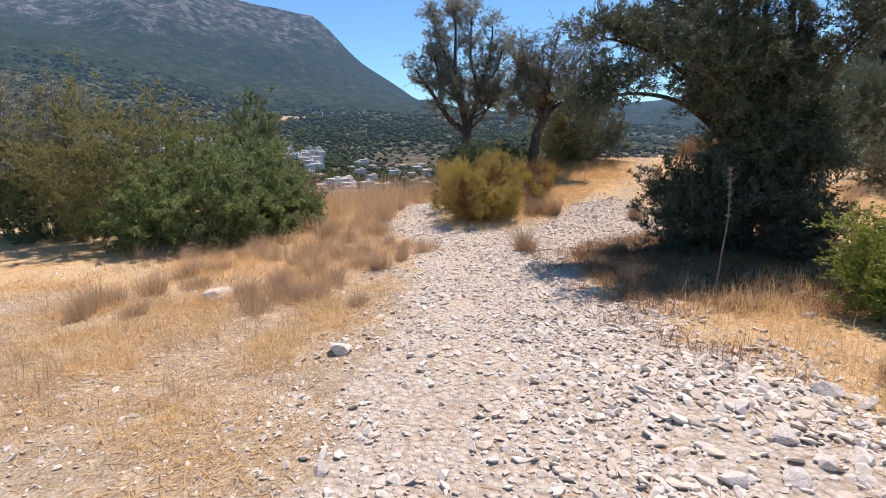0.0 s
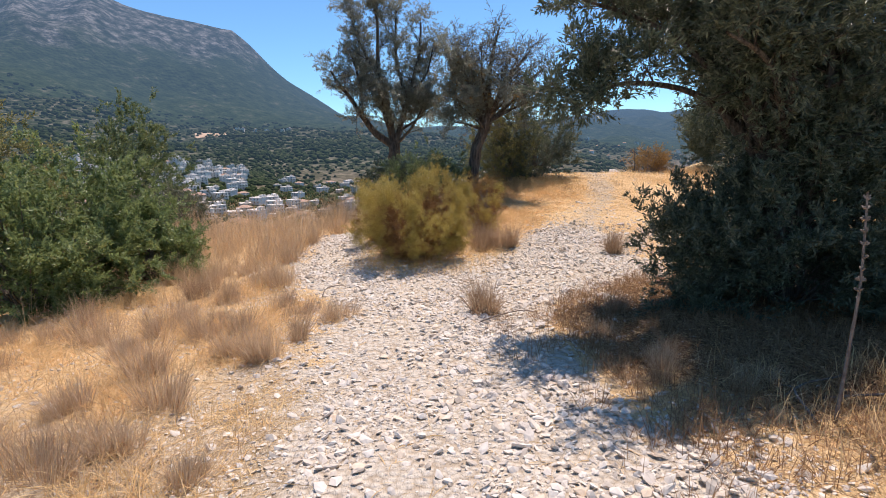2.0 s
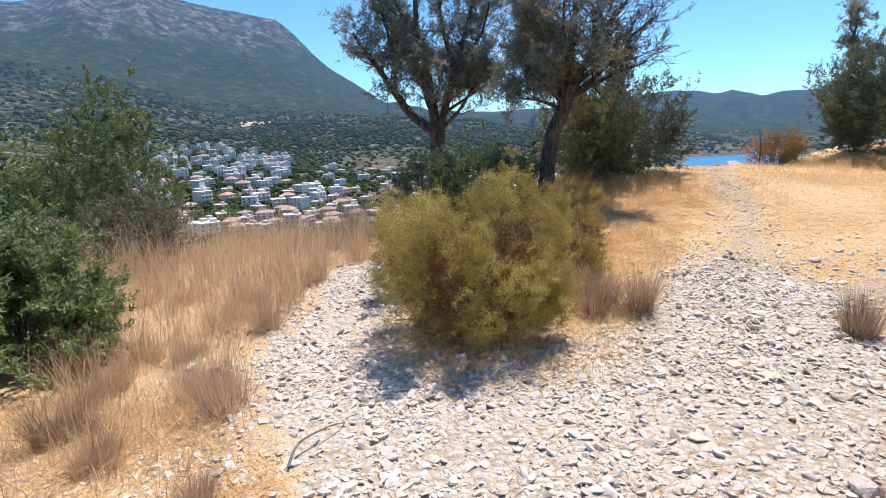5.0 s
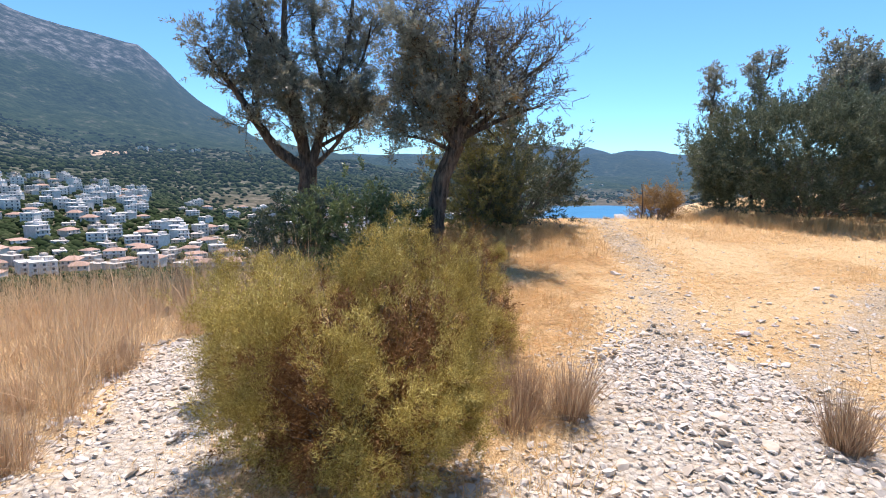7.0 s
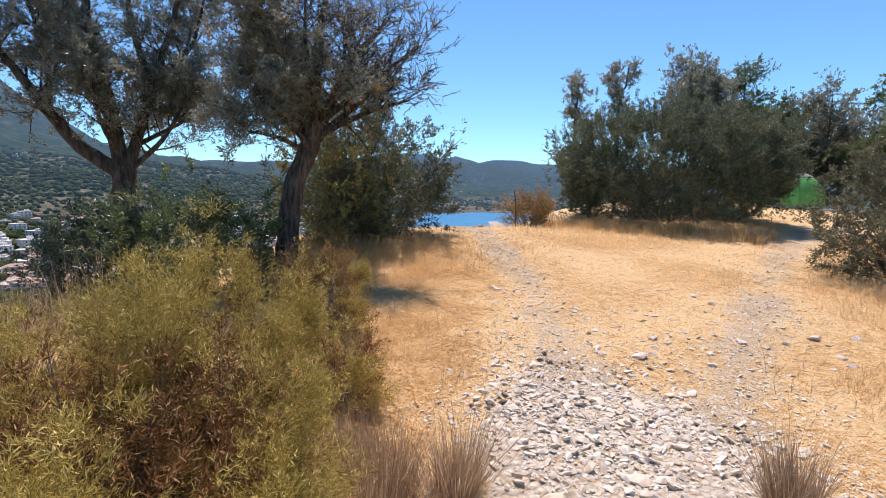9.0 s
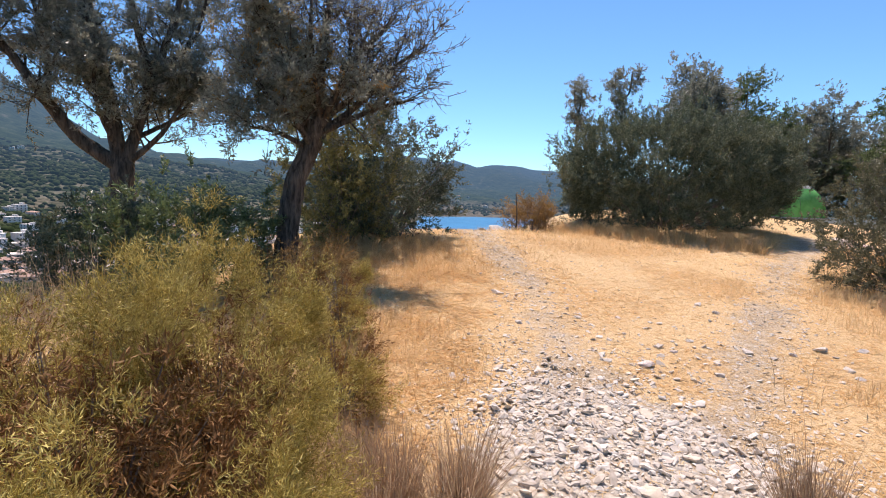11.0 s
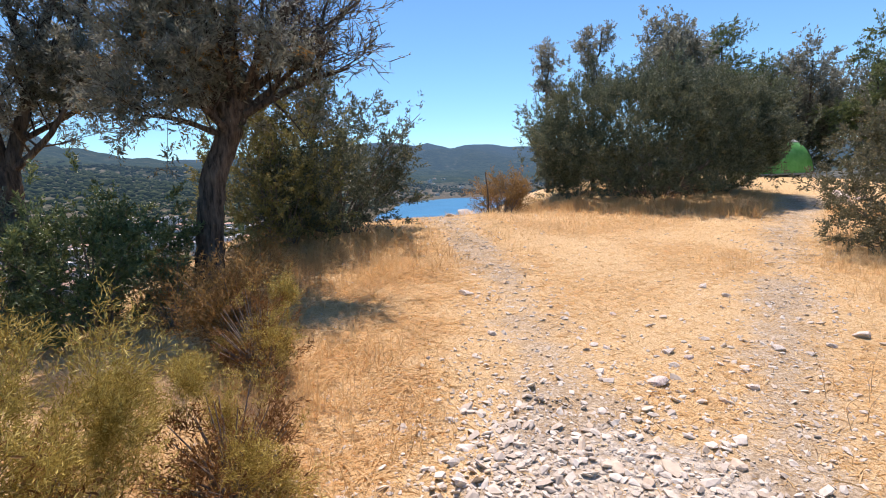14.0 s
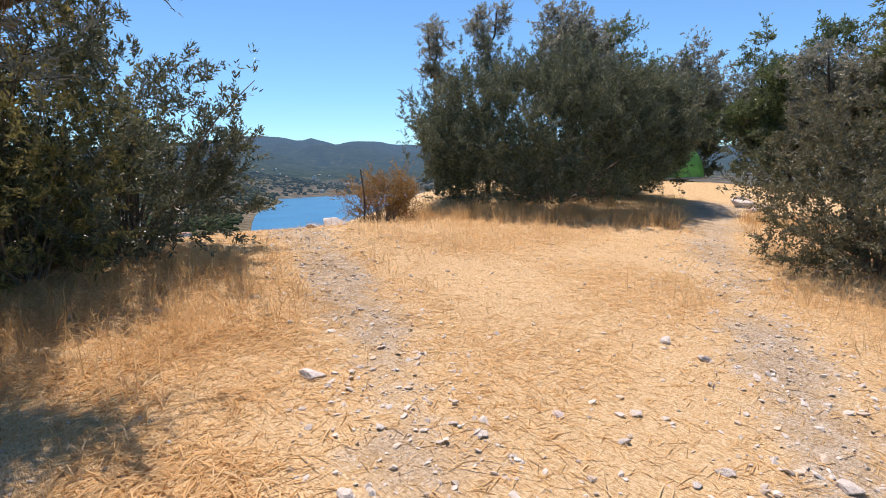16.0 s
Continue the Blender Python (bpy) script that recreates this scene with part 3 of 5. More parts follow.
def curve_pts(ctrl, n=10):
    """A smooth line through control points."""
    pts = [Vector(c) for c in ctrl]
    out = []
    m = len(pts) - 1
    for i in range(m):
        p0, p1, p2, p3 = pts[max(i - 1, 0)], pts[i], pts[i + 1], pts[min(i + 2, m)]
        for k in range(n):
            u = k / n
            out.append(0.5 * ((2 * p1) + (p2 - p0) * u + (2 * p0 - 5 * p1 + 4 * p2 - p3) * u * u + (3 * p1 - p0 - 3 * p2 + p3) * u ** 3))
    out.append(pts[-1])
    return out


def tree(name, x, y, label, limbs, seed, mat=None, side=9, side_len=1.0, twigs=9, twig=0.4, per=30, leaf=(0.06, 0.016), start=0.3, bare=None, category="tree", group="",
         z=None, trunk_label="", sub=5, up=0.35, spread=0.6, dry=0.0):
    """limbs: (control points, first radius, last radius); the first is the trunk. Side branches and leafy twigs grow from the others."""
    rng, gen = random.Random(seed), np.random.default_rng(seed)
    ob = thing(name, x, y, label, category, group, z)
    trunk, wood, ends, bare_ends, limb_meshes = Tubes(), Tubes(), [], [], []
    for li, (ctrl, r0, r1) in enumerate(limbs):
        pts = curve_pts(ctrl, 7)
        n = len(pts)
        pts = [p + Vector((rng.gauss(0, 1), rng.gauss(0, 1), 0)) * r0 * 0.04 for p in pts]
        rad = [r0 + (r1 - r0) * (i / (n - 1)) ** 0.8 for i in range(n)]
        if li == 0:
            rad[0] *= 1.45
            rad[1] *= 1.2
            trunk.add(pts, rad, 16, 0.035, rng)
            continue
        limb = Tubes()
        limb.add(pts, rad, 8, 0.04, rng)
        limb_meshes.append(limb.mesh("limb", BARK))
        for _ in range(side):
            u = start + (1 - start) * rng.random() ** 0.85
            i = min(n - 2, int(u * (n - 1)))
            p = pts[i]
            t = (pts[i + 1] - pts[i]).normalized()
            d = (t * 0.55 + Vector((rng.gauss(0, 0.75), rng.gauss(0, 0.75), rng.gauss(up, 0.5)))).normalized()
            ln = side_len * rng.uniform(0.5, 1.15) * (1.15 - 0.5 * u)
            mid = p + d * ln * 0.5 + Vector((0, 0, rng.uniform(-0.05, 0.1) * ln))
            tip = p + d * ln + Vector((0, 0, rng.uniform(-0.1, 0.25) * ln))
            r = max(0.006, rad[i] * 0.45)
            bp = [p, p.lerp(mid, 0.5), mid, mid.lerp(tip, 0.5), tip]
            wood.add(bp, [r, r * 0.75, r * 0.55, r * 0.38, r * 0.2], 5)
            for _ in range(sub):
                v = rng.uniform(0.3, 1.0)
                j = min(3, int(v * 4))
                s = bp[j].lerp(bp[j + 1], v * 4 - j)
                sd2 = ((tip - p).normalized() * 0.6 + Vector((rng.gauss(0, 0.8), rng.gauss(0, 0.8), rng.gauss(up * 0.6, 0.6)))).normalized()
                e = s + sd2 * twig * rng.uniform(0.6, 1.5)
                wood.add([s, s.lerp(e, 0.5), e], [r * 0.3, r * 0.22, 0.003], 3)
                is_bare = bare is not None and bare(e)
                for _ in range(twigs if not is_bare else 4):
                    w = rng.uniform(0.15, 1.0)
                    a = s.lerp(e, w)
                    b = a + ((e - s).normalized() * 0.6 + Vector((rng.gauss(0, 0.7), rng.gauss(0, 0.7), rng.gauss(0.15, 0.6)))).normalized() * twig * rng.uniform(0.3, 0.7)
                    (bare_ends if is_bare else ends).append((a, b))
    for a, b in bare_ends:
        wood.add([a, a.lerp(b, 0.5), b], [0.005, 0.004, 0.002], 3)
    place("trunk", trunk.mesh("trunk", BARK), ob, trunk_label)
    for lm in limb_meshes:
        place("limb", lm, ob)
    place("twig_work", wood.mesh("twig_work", BARK), ob, "grey-brown crooked twigs")
    if dry:
        cut = int(len(ends) * dry)
        rng.shuffle(ends)
        p, d = along(ends[:cut], per, gen, spread)
        place("dry_leaf_mass", leaves_mesh("dry_leaf_mass", p, d, leaf[0] * 0.9, leaf[1], RUSTY_LEAF, gen), ob, "rusty dead leaves")
        ends = ends[cut:]
    p, d = along(ends, per, gen, spread)
    if bare_ends:
        p2, d2 = along(bare_ends, 3, gen, spread)
        p, d = np.concatenate([p, p2]), np.concatenate([d, d2])
    place("crown", leaves_mesh("crown", p, d, leaf[0], leaf[1], mat or OLIVE, gen), ob)
    return ob


def crown_limbs(rng, h, r, fork, n=6, trunk_r=0.12, lean=(0, 0)):
    """A trunk and limbs that open to a rounded crown."""
    top = Vector((lean[0] * 0.5, lean[1] * 0.5, fork))
    out = [([(0, 0, -0.15), (lean[0] * 0.15, lean[1] * 0.15, fork * 0.5), tuple(top)], trunk_r, trunk_r * 0.75)]
    for i in range(n):
        a = 2 * math.pi * (i + rng.uniform(-0.3, 0.3)) / n
        rr = r * rng.uniform(0.45, 0.9)
        hh = h * rng.uniform(0.75, 1.0) if i % 2 else h * rng.uniform(0.55, 0.8)
        e = Vector((lean[0] + math.cos(a) * rr, lean[1] + math.sin(a) * rr, hh))
        m = top.lerp(e, 0.5) + Vector((math.cos(a) * 0.2 * r, math.sin(a) * 0.2 * r, -0.05 * h))
        out.append(([tuple(top), tuple(m), tuple(e)], trunk_r * 0.55, 0.015))
    return out


# the big olive beside the track, leafy to the ground
rng = random.Random(5)
olive_limbs = crown_limbs(rng, 4.4, 0.95, 1.3, 10, 0.17, (-0.2, 0))
for k in range(8):
    a = 2 * math.pi * k / 8 + 0.5
    olive_limbs.append(([(0, 0, 0.5), (0.2 + math.cos(a) * 0.3, math.sin(a) * 0.3, 0.9 + 0.2 * (k % 3)), (0.35 + math.cos(a) * 0.5, math.sin(a) * 0.5, 1.15 + 0.45 * (k % 3))], 0.05, 0.012))
for reach in ([(0, 0, 1.2), (-0.9, -0.1, 1.95), (-1.7, -0.1, 2.1), (-2.1, -0.2, 1.85)], [(0, 0, 1.4), (-1.0, 0.2, 2.5), (-2.0, 0.1, 2.85)], [(0, 0, 1.4), (-0.9, -0.5, 2.9), (-1.8, -0.6, 3.5)],
              [(0, 0, 1.3), (-0.7, -0.7, 2.1), (-1.3, -1.0, 2.35)], [(0, 0, 1.4), (-0.8, 0.8, 2.6), (-1.4, 1.3, 3.1)], [(0, 0, 1.4), (0.6, -0.6, 2.4), (0.9, -0.9, 2.9)]):
    olive_limbs.append((reach, 0.045, 0.01))
tree("olive_tree", 3.4, 7.2, "dense dark green olive tree, leafy to the ground beside the track", olive_limbs, 5, OLIVE_DARK, side=13, side_len=0.5, twigs=7, twig=0.32, per=23, leaf=(0.058, 0.015), start=0.32, up=0.5)
shrub("olive_suckers", 3.42, 7.2, 1.2, 1.1, 1.15, "dense dark olive shoots growing round the foot of the tree", OLIVE_DARK, 51, 90, 14, 28, (0.055, 0.016), "shrub", lobes=18, shell=560, shell_lobes=30)

# two olives at the edge of the drop
tree("olive_tree", -0.25, 16.8, "open olive tree with a twisted trunk and long crooked limb",
     [([(0, 0, -0.3), (0.05, 0, 0.5), (-0.02, 0, 1.0), (-0.04, 0, 1.5)], 0.18, 0.14),
      ([(-0.04, 0, 1.42), (-0.5, 0, 1.76), (-0.81, -0.05, 2.2), (-1.1, -0.1, 2.63), (-1.4, -0.1, 3.05), (-1.55, -0.1, 3.3)], 0.11, 0.02),
      ([(-0.04, 0, 1.4), (-0.19, 0.05, 2.45), (-0.33, 0.1, 3.07), (-0.38, 0.1, 3.6), (-0.34, 0, 4.4), (-0.4, 0, 4.8)], 0.11, 0.02),
      ([(-0.02, 0, 1.4), (0.2, 0.05, 2.1), (0.42, 0.1, 2.8), (0.68, 0.15, 3.7), (0.75, 0.1, 4.5)], 0.09, 0.02),
      ([(0, 0, 1.45), (0.45, -0.1, 1.9), (0.8, -0.2, 2.5)], 0.05, 0.015),
      ([(0.1, 0, 1.8), (0.6, 0.1, 2.1), (1.0, 0.1, 2.35)], 0.04, 0.012),
      ([(0.42, 0.1, 2.8), (0.85, 0.1, 3.2), (1.05, 0, 3.9)], 0.045, 0.012),
      ([(-0.05, 0, 1.6), (-0.25, -0.3, 2.1), (-0.3, -0.4, 2.6)], 0.04, 0.012),
      ([(-0.33, 0.1, 3.1), (-0.8, 0.2, 4.0), (-1.05, 0.1, 4.8)], 0.05, 0.015),
      ([(-0.81, 0, 2.2), (-0.85, 0.1, 3.0), (-1.05, 0.1, 3.8)], 0.045, 0.015),
      ([(-0.2, 0, 2.2), (-0.5, 0.3, 2.7), (-0.7, 0.6, 3.2)], 0.05, 0.015),
      ([(0, 0.1, 1.5), (0.2, 0.6, 2.2), (0.5, 1.0, 2.8)], 0.05, 0.015),
      ([(0.35, 0.1, 2.6), (0.1, 0.5, 3.7), (0.15, 0.6, 4.9)], 0.06, 0.015)],
     17, OLIVE, side=16, side_len=0.6, twigs=7, twig=0.34, per=17, leaf=(0.058, 0.0145), start=0.22, up=0.6, z=0.1, trunk_label="thick gnarled grey olive trunk")
tree("olive_tree", 1.5, 15.2, "olive tree leaning outward, half its twigs dry and bare",
     [([(0, 0, -0.2), (0.04, 0, 0.3), (0.13, 0, 0.9), (0.33, 0, 1.45), (0.43, 0, 1.75)], 0.15, 0.11),
      ([(0.42, 0, 1.6), (0.7, 0, 2.2), (1.05, 0, 2.75), (1.45, 0.1, 3.2)], 0.09, 0.015),
      ([(0.42, 0, 1.65), (0.45, 0.1, 2.4), (0.55, 0.1, 3.1), (0.7, 0, 3.7)], 0.1, 0.015),
      ([(0.4, 0, 1.5), (0.1, 0, 2.1), (-0.15, 0, 2.8), (-0.3, 0.1, 3.4)], 0.08, 0.015),
      ([(0.36, 0, 1.4), (0.05, -0.3, 1.7), (-0.3, -0.4, 1.95)], 0.05, 0.012),
      ([(0.42, 0, 1.6), (0.9, -0.2, 2.0), (1.3, -0.3, 2.4)], 0.05, 0.012),
      ([(0.42, 0, 1.7), (0.9, 0.3, 2.5), (1.25, 0.4, 3.2)], 0.05, 0.012),
      ([(0.4, 0, 1.5), (0.1, 0.4, 2.2), (-0.2, 0.6, 2.6)], 0.05, 0.012),
      ([(0.4, 0, 1.5), (-0.1, 0.1, 2.0), (-0.5, 0.1, 2.5)], 0.045, 0.012),
      ([(0.33, 0, 1.4), (-0.1, -0.2, 1.55), (-0.4, -0.2, 1.6)], 0.04, 0.012),
      ([(0.43, 0, 1.7), (0.6, -0.4, 2.2), (0.65, -0.6, 2.7)], 0.04, 0.012),
      ([(0.4, 0, 1.6), (0.0, 0.0, 2.5), (-0.45, 0, 3.2)], 0.045, 0.012),
      ([(0.42, 0, 1.6), (1.0, -0.4, 1.9), (1.45, -0.6, 2.05)], 0.05, 0.012),
      ([(0.5, 0, 1.8), (1.2, -0.3, 2.4), (1.65, -0.5, 2.75)], 0.05, 0.012),
      ([(0.45, 0, 1.7), (0.25, -0.3, 2.5), (0.2, -0.5, 3.2)], 0.05, 0.012),
      ([(0.42, 0, 1.6), (0.4, 0.5, 2.2), (0.1, 0.8, 2.9)], 0.06, 0.012)],
     18, OLIVE, side=14, side_len=0.58, twigs=7, twig=0.34, per=17, leaf=(0.056, 0.014), start=0.22, up=0.55, z=0.42,
     dry=0.07, bare=lambda e: e.z + 0.8 * e.x > 2.95, trunk_label="leaning gnarled grey olive trunk")

# shrubs round the olives' feet
shrub("shrub", 3.25, 16.3, 1.05, 0.9, 1.9, "grey-green olive shrub on the crest beside the footpath", OLIVE_DARK, 21, 60, 12, 24, (0.055, 0.016), lobes=18, shell=460, shell_lobes=34)
shrub("shrub", 2.45, 16.0, 0.95, 0.7, 2.0, "dusty brown-green shrub at an olive's foot", BROWN_LEAF, 22, 40, 10, 22, (0.05, 0.016), lobes=12, shell=240, shell_lobes=26)
shrub("shrub", 0.5, 15.0, 0.85, 0.65, 1.2, "low green shrub below the olive trees", HEDGE_LEAF, 23, 30, 10, 22, (0.055, 0.02), shell=170, shell_lobes=20)
shrub("shrub", -0.45, 15.6, 0.7, 0.55, 1.15, "low dark green shrub at an olive trunk", CREST_LEAF, 24, 30, 10, 22, (0.055, 0.018), shell=150, shell_lobes=18)

# the big rounded shrub on the crest with trees behind it
shrub("mastic_shrub", 10.85, 17.4, 2.95, 1.8, 2.75, "huge rounded dark green shrub at the meadow's edge", CREST_LEAF, 31, 70, 10, 24, (0.065, 0.018), turn=-40, twig=0.42, stem_r=0.02, shoulder=0.62, lobes=20, lobe_share=0.3,
      shell=3000, square=3.4, lump=0.4, shell_lobes=150, loose=0.06, share=0.45, rise=0.9)
for tx, ty, hh, rr, fork, s in [(10.7, 19.0, 4.0, 0.32, 3.1, 41), (10.3, 20.2, 3.9, 0.38, 2.9, 42)]:
    tree("young_tree", tx, ty, "thin half-bare young tree rising behind the shrub", crown_limbs(random.Random(s), hh, rr, fork, 4, 0.05), s, OLIVE, side=6, side_len=0.26, twigs=6, twig=0.22, per=14,
         leaf=(0.055, 0.016), start=0.3, group="trees behind the shrub")
RIGHT_TREES = [(13.5, 18.9, 3.7, 0.55, 1.8, 43), (17.4, 20.3, 4.0, 1.4, 1.2, 44), (19.6, 18.9, 3.9, 1.6, 1.0, 45), (18.4, 15.6, 3.5, 1.3, 0.9, 46), (17.0, 13.9, 3.4, 1.1, 1.0, 49),
               (16.0, 12.2, 4.4, 1.5, 1.4, 47), (20.5, 16.5, 3.8, 2.0, 0.9, 48), (18.6, 11.0, 4.4, 1.8, 1.2, 50), (13.6, 10.0, 3.6, 1.1, 1.2, 52)]
for k, (tx, ty, hh, rr, fork, s) in enumerate(RIGHT_TREES):
    tree("oak_tree", tx, ty, "dark leafy evergreen tree at the back of the clearing", crown_limbs(random.Random(s), hh, rr, fork, 8, 0.11), s, HEDGE_LEAF if k % 2 else OLIVE, side=11, side_len=0.9, twigs=8,
         twig=0.45, per=13, leaf=(0.08, 0.032), start=0.1, group="trees at the back of the clearing", sub=6)
shrub("shrub", 19.0, 19.6, 2.4, 1.2, 2.0, "dark scrub between the tree trunks", CREST_LEAF, 64, 60, 10, 20, (0.08, 0.03), turn=-40, shell=260)
shrub("shrub", 18.0, 14.4, 2.6, 1.1, 2.0, "dark scrub below the evergreen trees", CREST_LEAF, 65, 50, 10, 20, (0.08, 0.03), turn=-60, shell=300)
shrub("shrub", 9.6, 12.1, 1.45, 1.25, 1.75, "grey-green spreading shrub beside the footpath", GREY_LEAF, 61, 70, 12, 26, (0.05, 0.017), lobes=18, shell=420, shell_lobes=46)
shrub("shrub", 11.6, 11.5, 0.9, 0.9, 1.1, "yellowish green shrub behind the grey one", GREEN_LEAF, 62, 50, 10, 24, (0.05, 0.018))
shrub("thorn_bush", 7.15, 17.9, 0.8, 0.5, 1.15, "rusty dry thorn bush on the crest", RUSTY_LEAF, 63, 60, 12, 22, (0.035, 0.012), twig=0.22, lowest=0.15, stem_r=0.008, lobes=9)

# shrubs by the track
def broom_bush(x, y, rx, ry, h, label, seed, heads, tufts, dead, group=""):
    """Upright fans of fine needled shoots over a brown dead heart."""
    rng, gen = random.Random(seed), np.random.default_rng(seed)
    ob = thing("broom_bush", x, y, label, "shrub", group)
    wood = Tubes()
    for _ in range(60):
        p, d = hull_point(rng, rx, ry, h, seed)
        p *= rng.uniform(0.6, 0.95)
        wood.add([Vector((p.x * 0.12, p.y * 0.12, -0.05)), Vector((p.x * 0.45, p.y * 0.45, p.z * 0.55)), p], [0.007, 0.005, 0.002], 4)
    place("stem_work", wood.mesh("stem_work", TWIG), ob, "thin brown stems")
    p, d = along(sprigs(rng, tufts, rx, ry, h, seed, 0.13, 6, 0.8, 2.5, 1.3, heads, 0.08, 0.75, 0.9), 18, gen, 0.6)
    place("foliage", leaves_mesh("foliage", p, d, 0.025, 0.0032, BROOM_LEAF, gen), ob)
    p, d = along(sprigs(rng, dead, rx * 0.84, ry * 0.84, h * 0.84, seed, 0.14, 4, 0.35, 2.5, 1.0, 0, 0.1, 0.5), 14, gen, 0.7)
    place("dry_foliage", leaves_mesh("dry_foliage", p, d, 0.034, 0.0065, BROOM_DRY, gen), ob, "brown dead sprigs inside the bush")
    return ob


broom_bush(-0.05, 10.3, 0.86, 0.82, 1.2, "yellow-green broom bush, brown inside, in the fork of the track", 71, 46, 1500, 1000)
broom_bush(0.38, 10.95, 0.48, 0.48, 1.25, "yellow-green broom bush close behind the larger one", 84, 18, 600, 420)
broom_bush(-0.6, 11.6, 0.55, 0.5, 1.15, "thin yellow-green broom plant behind the larger bush", 79, 12, 260, 160, "small broom plants")
broom_bush(1.15, 11.6, 0.4, 0.38, 0.62, "small yellow-green broom plant in the straw", 72, 9, 190, 110, "small broom plants")
shrub("dead_shrub", 1.15, 14.3, 0.4, 0.35, 0.7, "rusty dead plant below the leaning olive", RUSTY_LEAF, 82, 30, 8, 14, (0.035, 0.008), twig=0.2, spread=0.7, stem_r=0.006)
shrub("dead_shrub", 1.5, 13.35, 0.5, 0.42, 0.75, "rusty brown dead plant in the tall dry grass", RUSTY_LEAF, 85, 60, 12, 16, (0.04, 0.007), twig=0.22, spread=0.8, stem_r=0.006, lobes=7)
shrub("dead_shrub", 1.95, 14.7, 0.35, 0.3, 0.6, "rusty dead plant below the leaning olive", RUSTY_LEAF, 83, 24, 8, 14, (0.035, 0.008), twig=0.2, spread=0.7, stem_r=0.006)
broom_bush(1.52, 12.8, 0.36, 0.32, 0.72, "small yellow-green broom plant in the straw", 81, 7, 140, 80, "small broom plants")
shrub("shrub", 3.75, 4.35, 1.05, 0.95, 1.15, "bright green leafy shrub at the track's edge", LIME_LEAF, 73, 120, 15, 32, (0.042, 0.016), twig=0.24, lobes=16)
shrub("shrub", -4.9, 9.3, 1.6, 1.4, 1.8, "bright green rounded shrub in the straw", GREEN_LEAF, 74, 90, 14, 28, (0.055, 0.024), twig=0.3, lobes=24, shell=520, shell_lobes=60)
shrub("shrub", -4.05, 10.45, 0.9, 0.9, 1.35, "smaller bright green shrub beside the tall dry grass", GREEN_LEAF, 80, 80, 15, 28, (0.05, 0.022), twig=0.26, lobes=12)
shrub("shrub", -6.7, 9.9, 1.75, 1.6, 2.6, "tall tired brown-green shrub", BROWN_LEAF, 75, 100, 14, 26, (0.055, 0.02), twig=0.36, lobes=22, shell=560, shell_lobes=50)
shrub("juniper", -7.4, 17.6, 1.6, 1.4, 3.7, "dark green round-topped tree below the shrubs", HEDGE_LEAF, 76, 70, 12, 24, (0.075, 0.026), "tree", twig=0.4, lobes=16, shell=620, shell_lobes=40, square=2.3, lump=0.6)
shrub("shrub", -5.2, 14.3, 1.4, 0.9, 1.3, "dusty grey-green scrub on the slope", GREY_LEAF, 78, 80, 10, 20, (0.06, 0.02), lobes=12)
tree("olive_tree", -9.3, 10.6, "grey-green olive tree with a bent trunk", crown_limbs(random.Random(77), 3.2, 1.4, 1.0, 7, 0.14), 77, OLIVE, side=9, side_len=0.8, twigs=8, twig=0.42, per=20, leaf=(0.07, 0.018), start=0.2)

shrub("shrub", -9.2, 10.9, 1.5, 1.2, 1.9, "dark green scrub round the bent olive trunk", HEDGE_LEAF, 86, 50, 10, 22, (0.07, 0.025), twig=0.34, shell=300, shell_lobes=30)


# ---- dry grass ----
def scatter_blades(name, label, mat, count, box, keep, hmin, hmax, lean, width, seed, lift=0.0, category="grass", lying=False, swell=None):
    """Blades over a stretch of ground; keep(x, y) gives the chance that one stands there."""
    rng, gen = random.Random(seed), np.random.default_rng(seed)
    pos = []
    x0, y0, x1, y1 = box
    tries = 0
    while len(pos) < count and tries < count * 8:
        tries += 1
        x, y = rng.uniform(x0, x1), rng.uniform(y0, y1)
        if rng.random() < keep(x, y):
            pos.append((x, y, height(x, y) - 0.01 + lift))
    pos = np.array(pos)
    n = len(pos)
    h = gen.uniform(hmin, hmax, n)
    w = gen.uniform(0, 2 * np.pi, n)
    k = np.abs(gen.normal(0, lean, n))
    if swell is not None:
        h = h * np.array([swell(q[0], q[1]) for q in pos])
    if lying:
        k = gen.uniform(6.0, 16.0, n)
        h = h / k
    tip = pos + np.stack([np.cos(w) * h * k, np.sin(w) * h * k, h / np.sqrt(1 + k * k)], axis=1)
    return tagged(new(name, blades_mesh(name, pos, tip, width, mat, gen)), label, category, kind="stuff")


def clumpy(x, y, scale=1.3, seed=3.0):
    return max(0.0, min(1.0, 0.5 + 1.5 * noise.noise(Vector((x * scale, y * scale, seed)))))


def in_tall(x, y):
    if stony(x, y) < 0.12:
        return 0
    edge = step(7.6, 10.2, y + 0.25 * (-x - 2)) * step(-1.5, -2.1, x)
    back = step(12.7, 13.3, y) * step(0.0, -0.6, x)
    if math.hypot((x + 4.9) / 1.5, (y - 9.3) / 1.3) < 1:
        return 0
    return max(edge, back) * (0.05 + 0.95 * (clumpy(x, y, 2.2, 8) * clumpy(x, y, 5.5, 18)) ** 2.0)


def meadow(x, y):
    s = stony(x, y)
    t = trodden(x, y)
    if s < 0:
        return 0.04
    return step(0, 0.5, s) * (0.25 + 0.75 * step(-0.1, 0.35, t)) * (0.2 + 0.8 * clumpy(x, y, 0.8, 2))


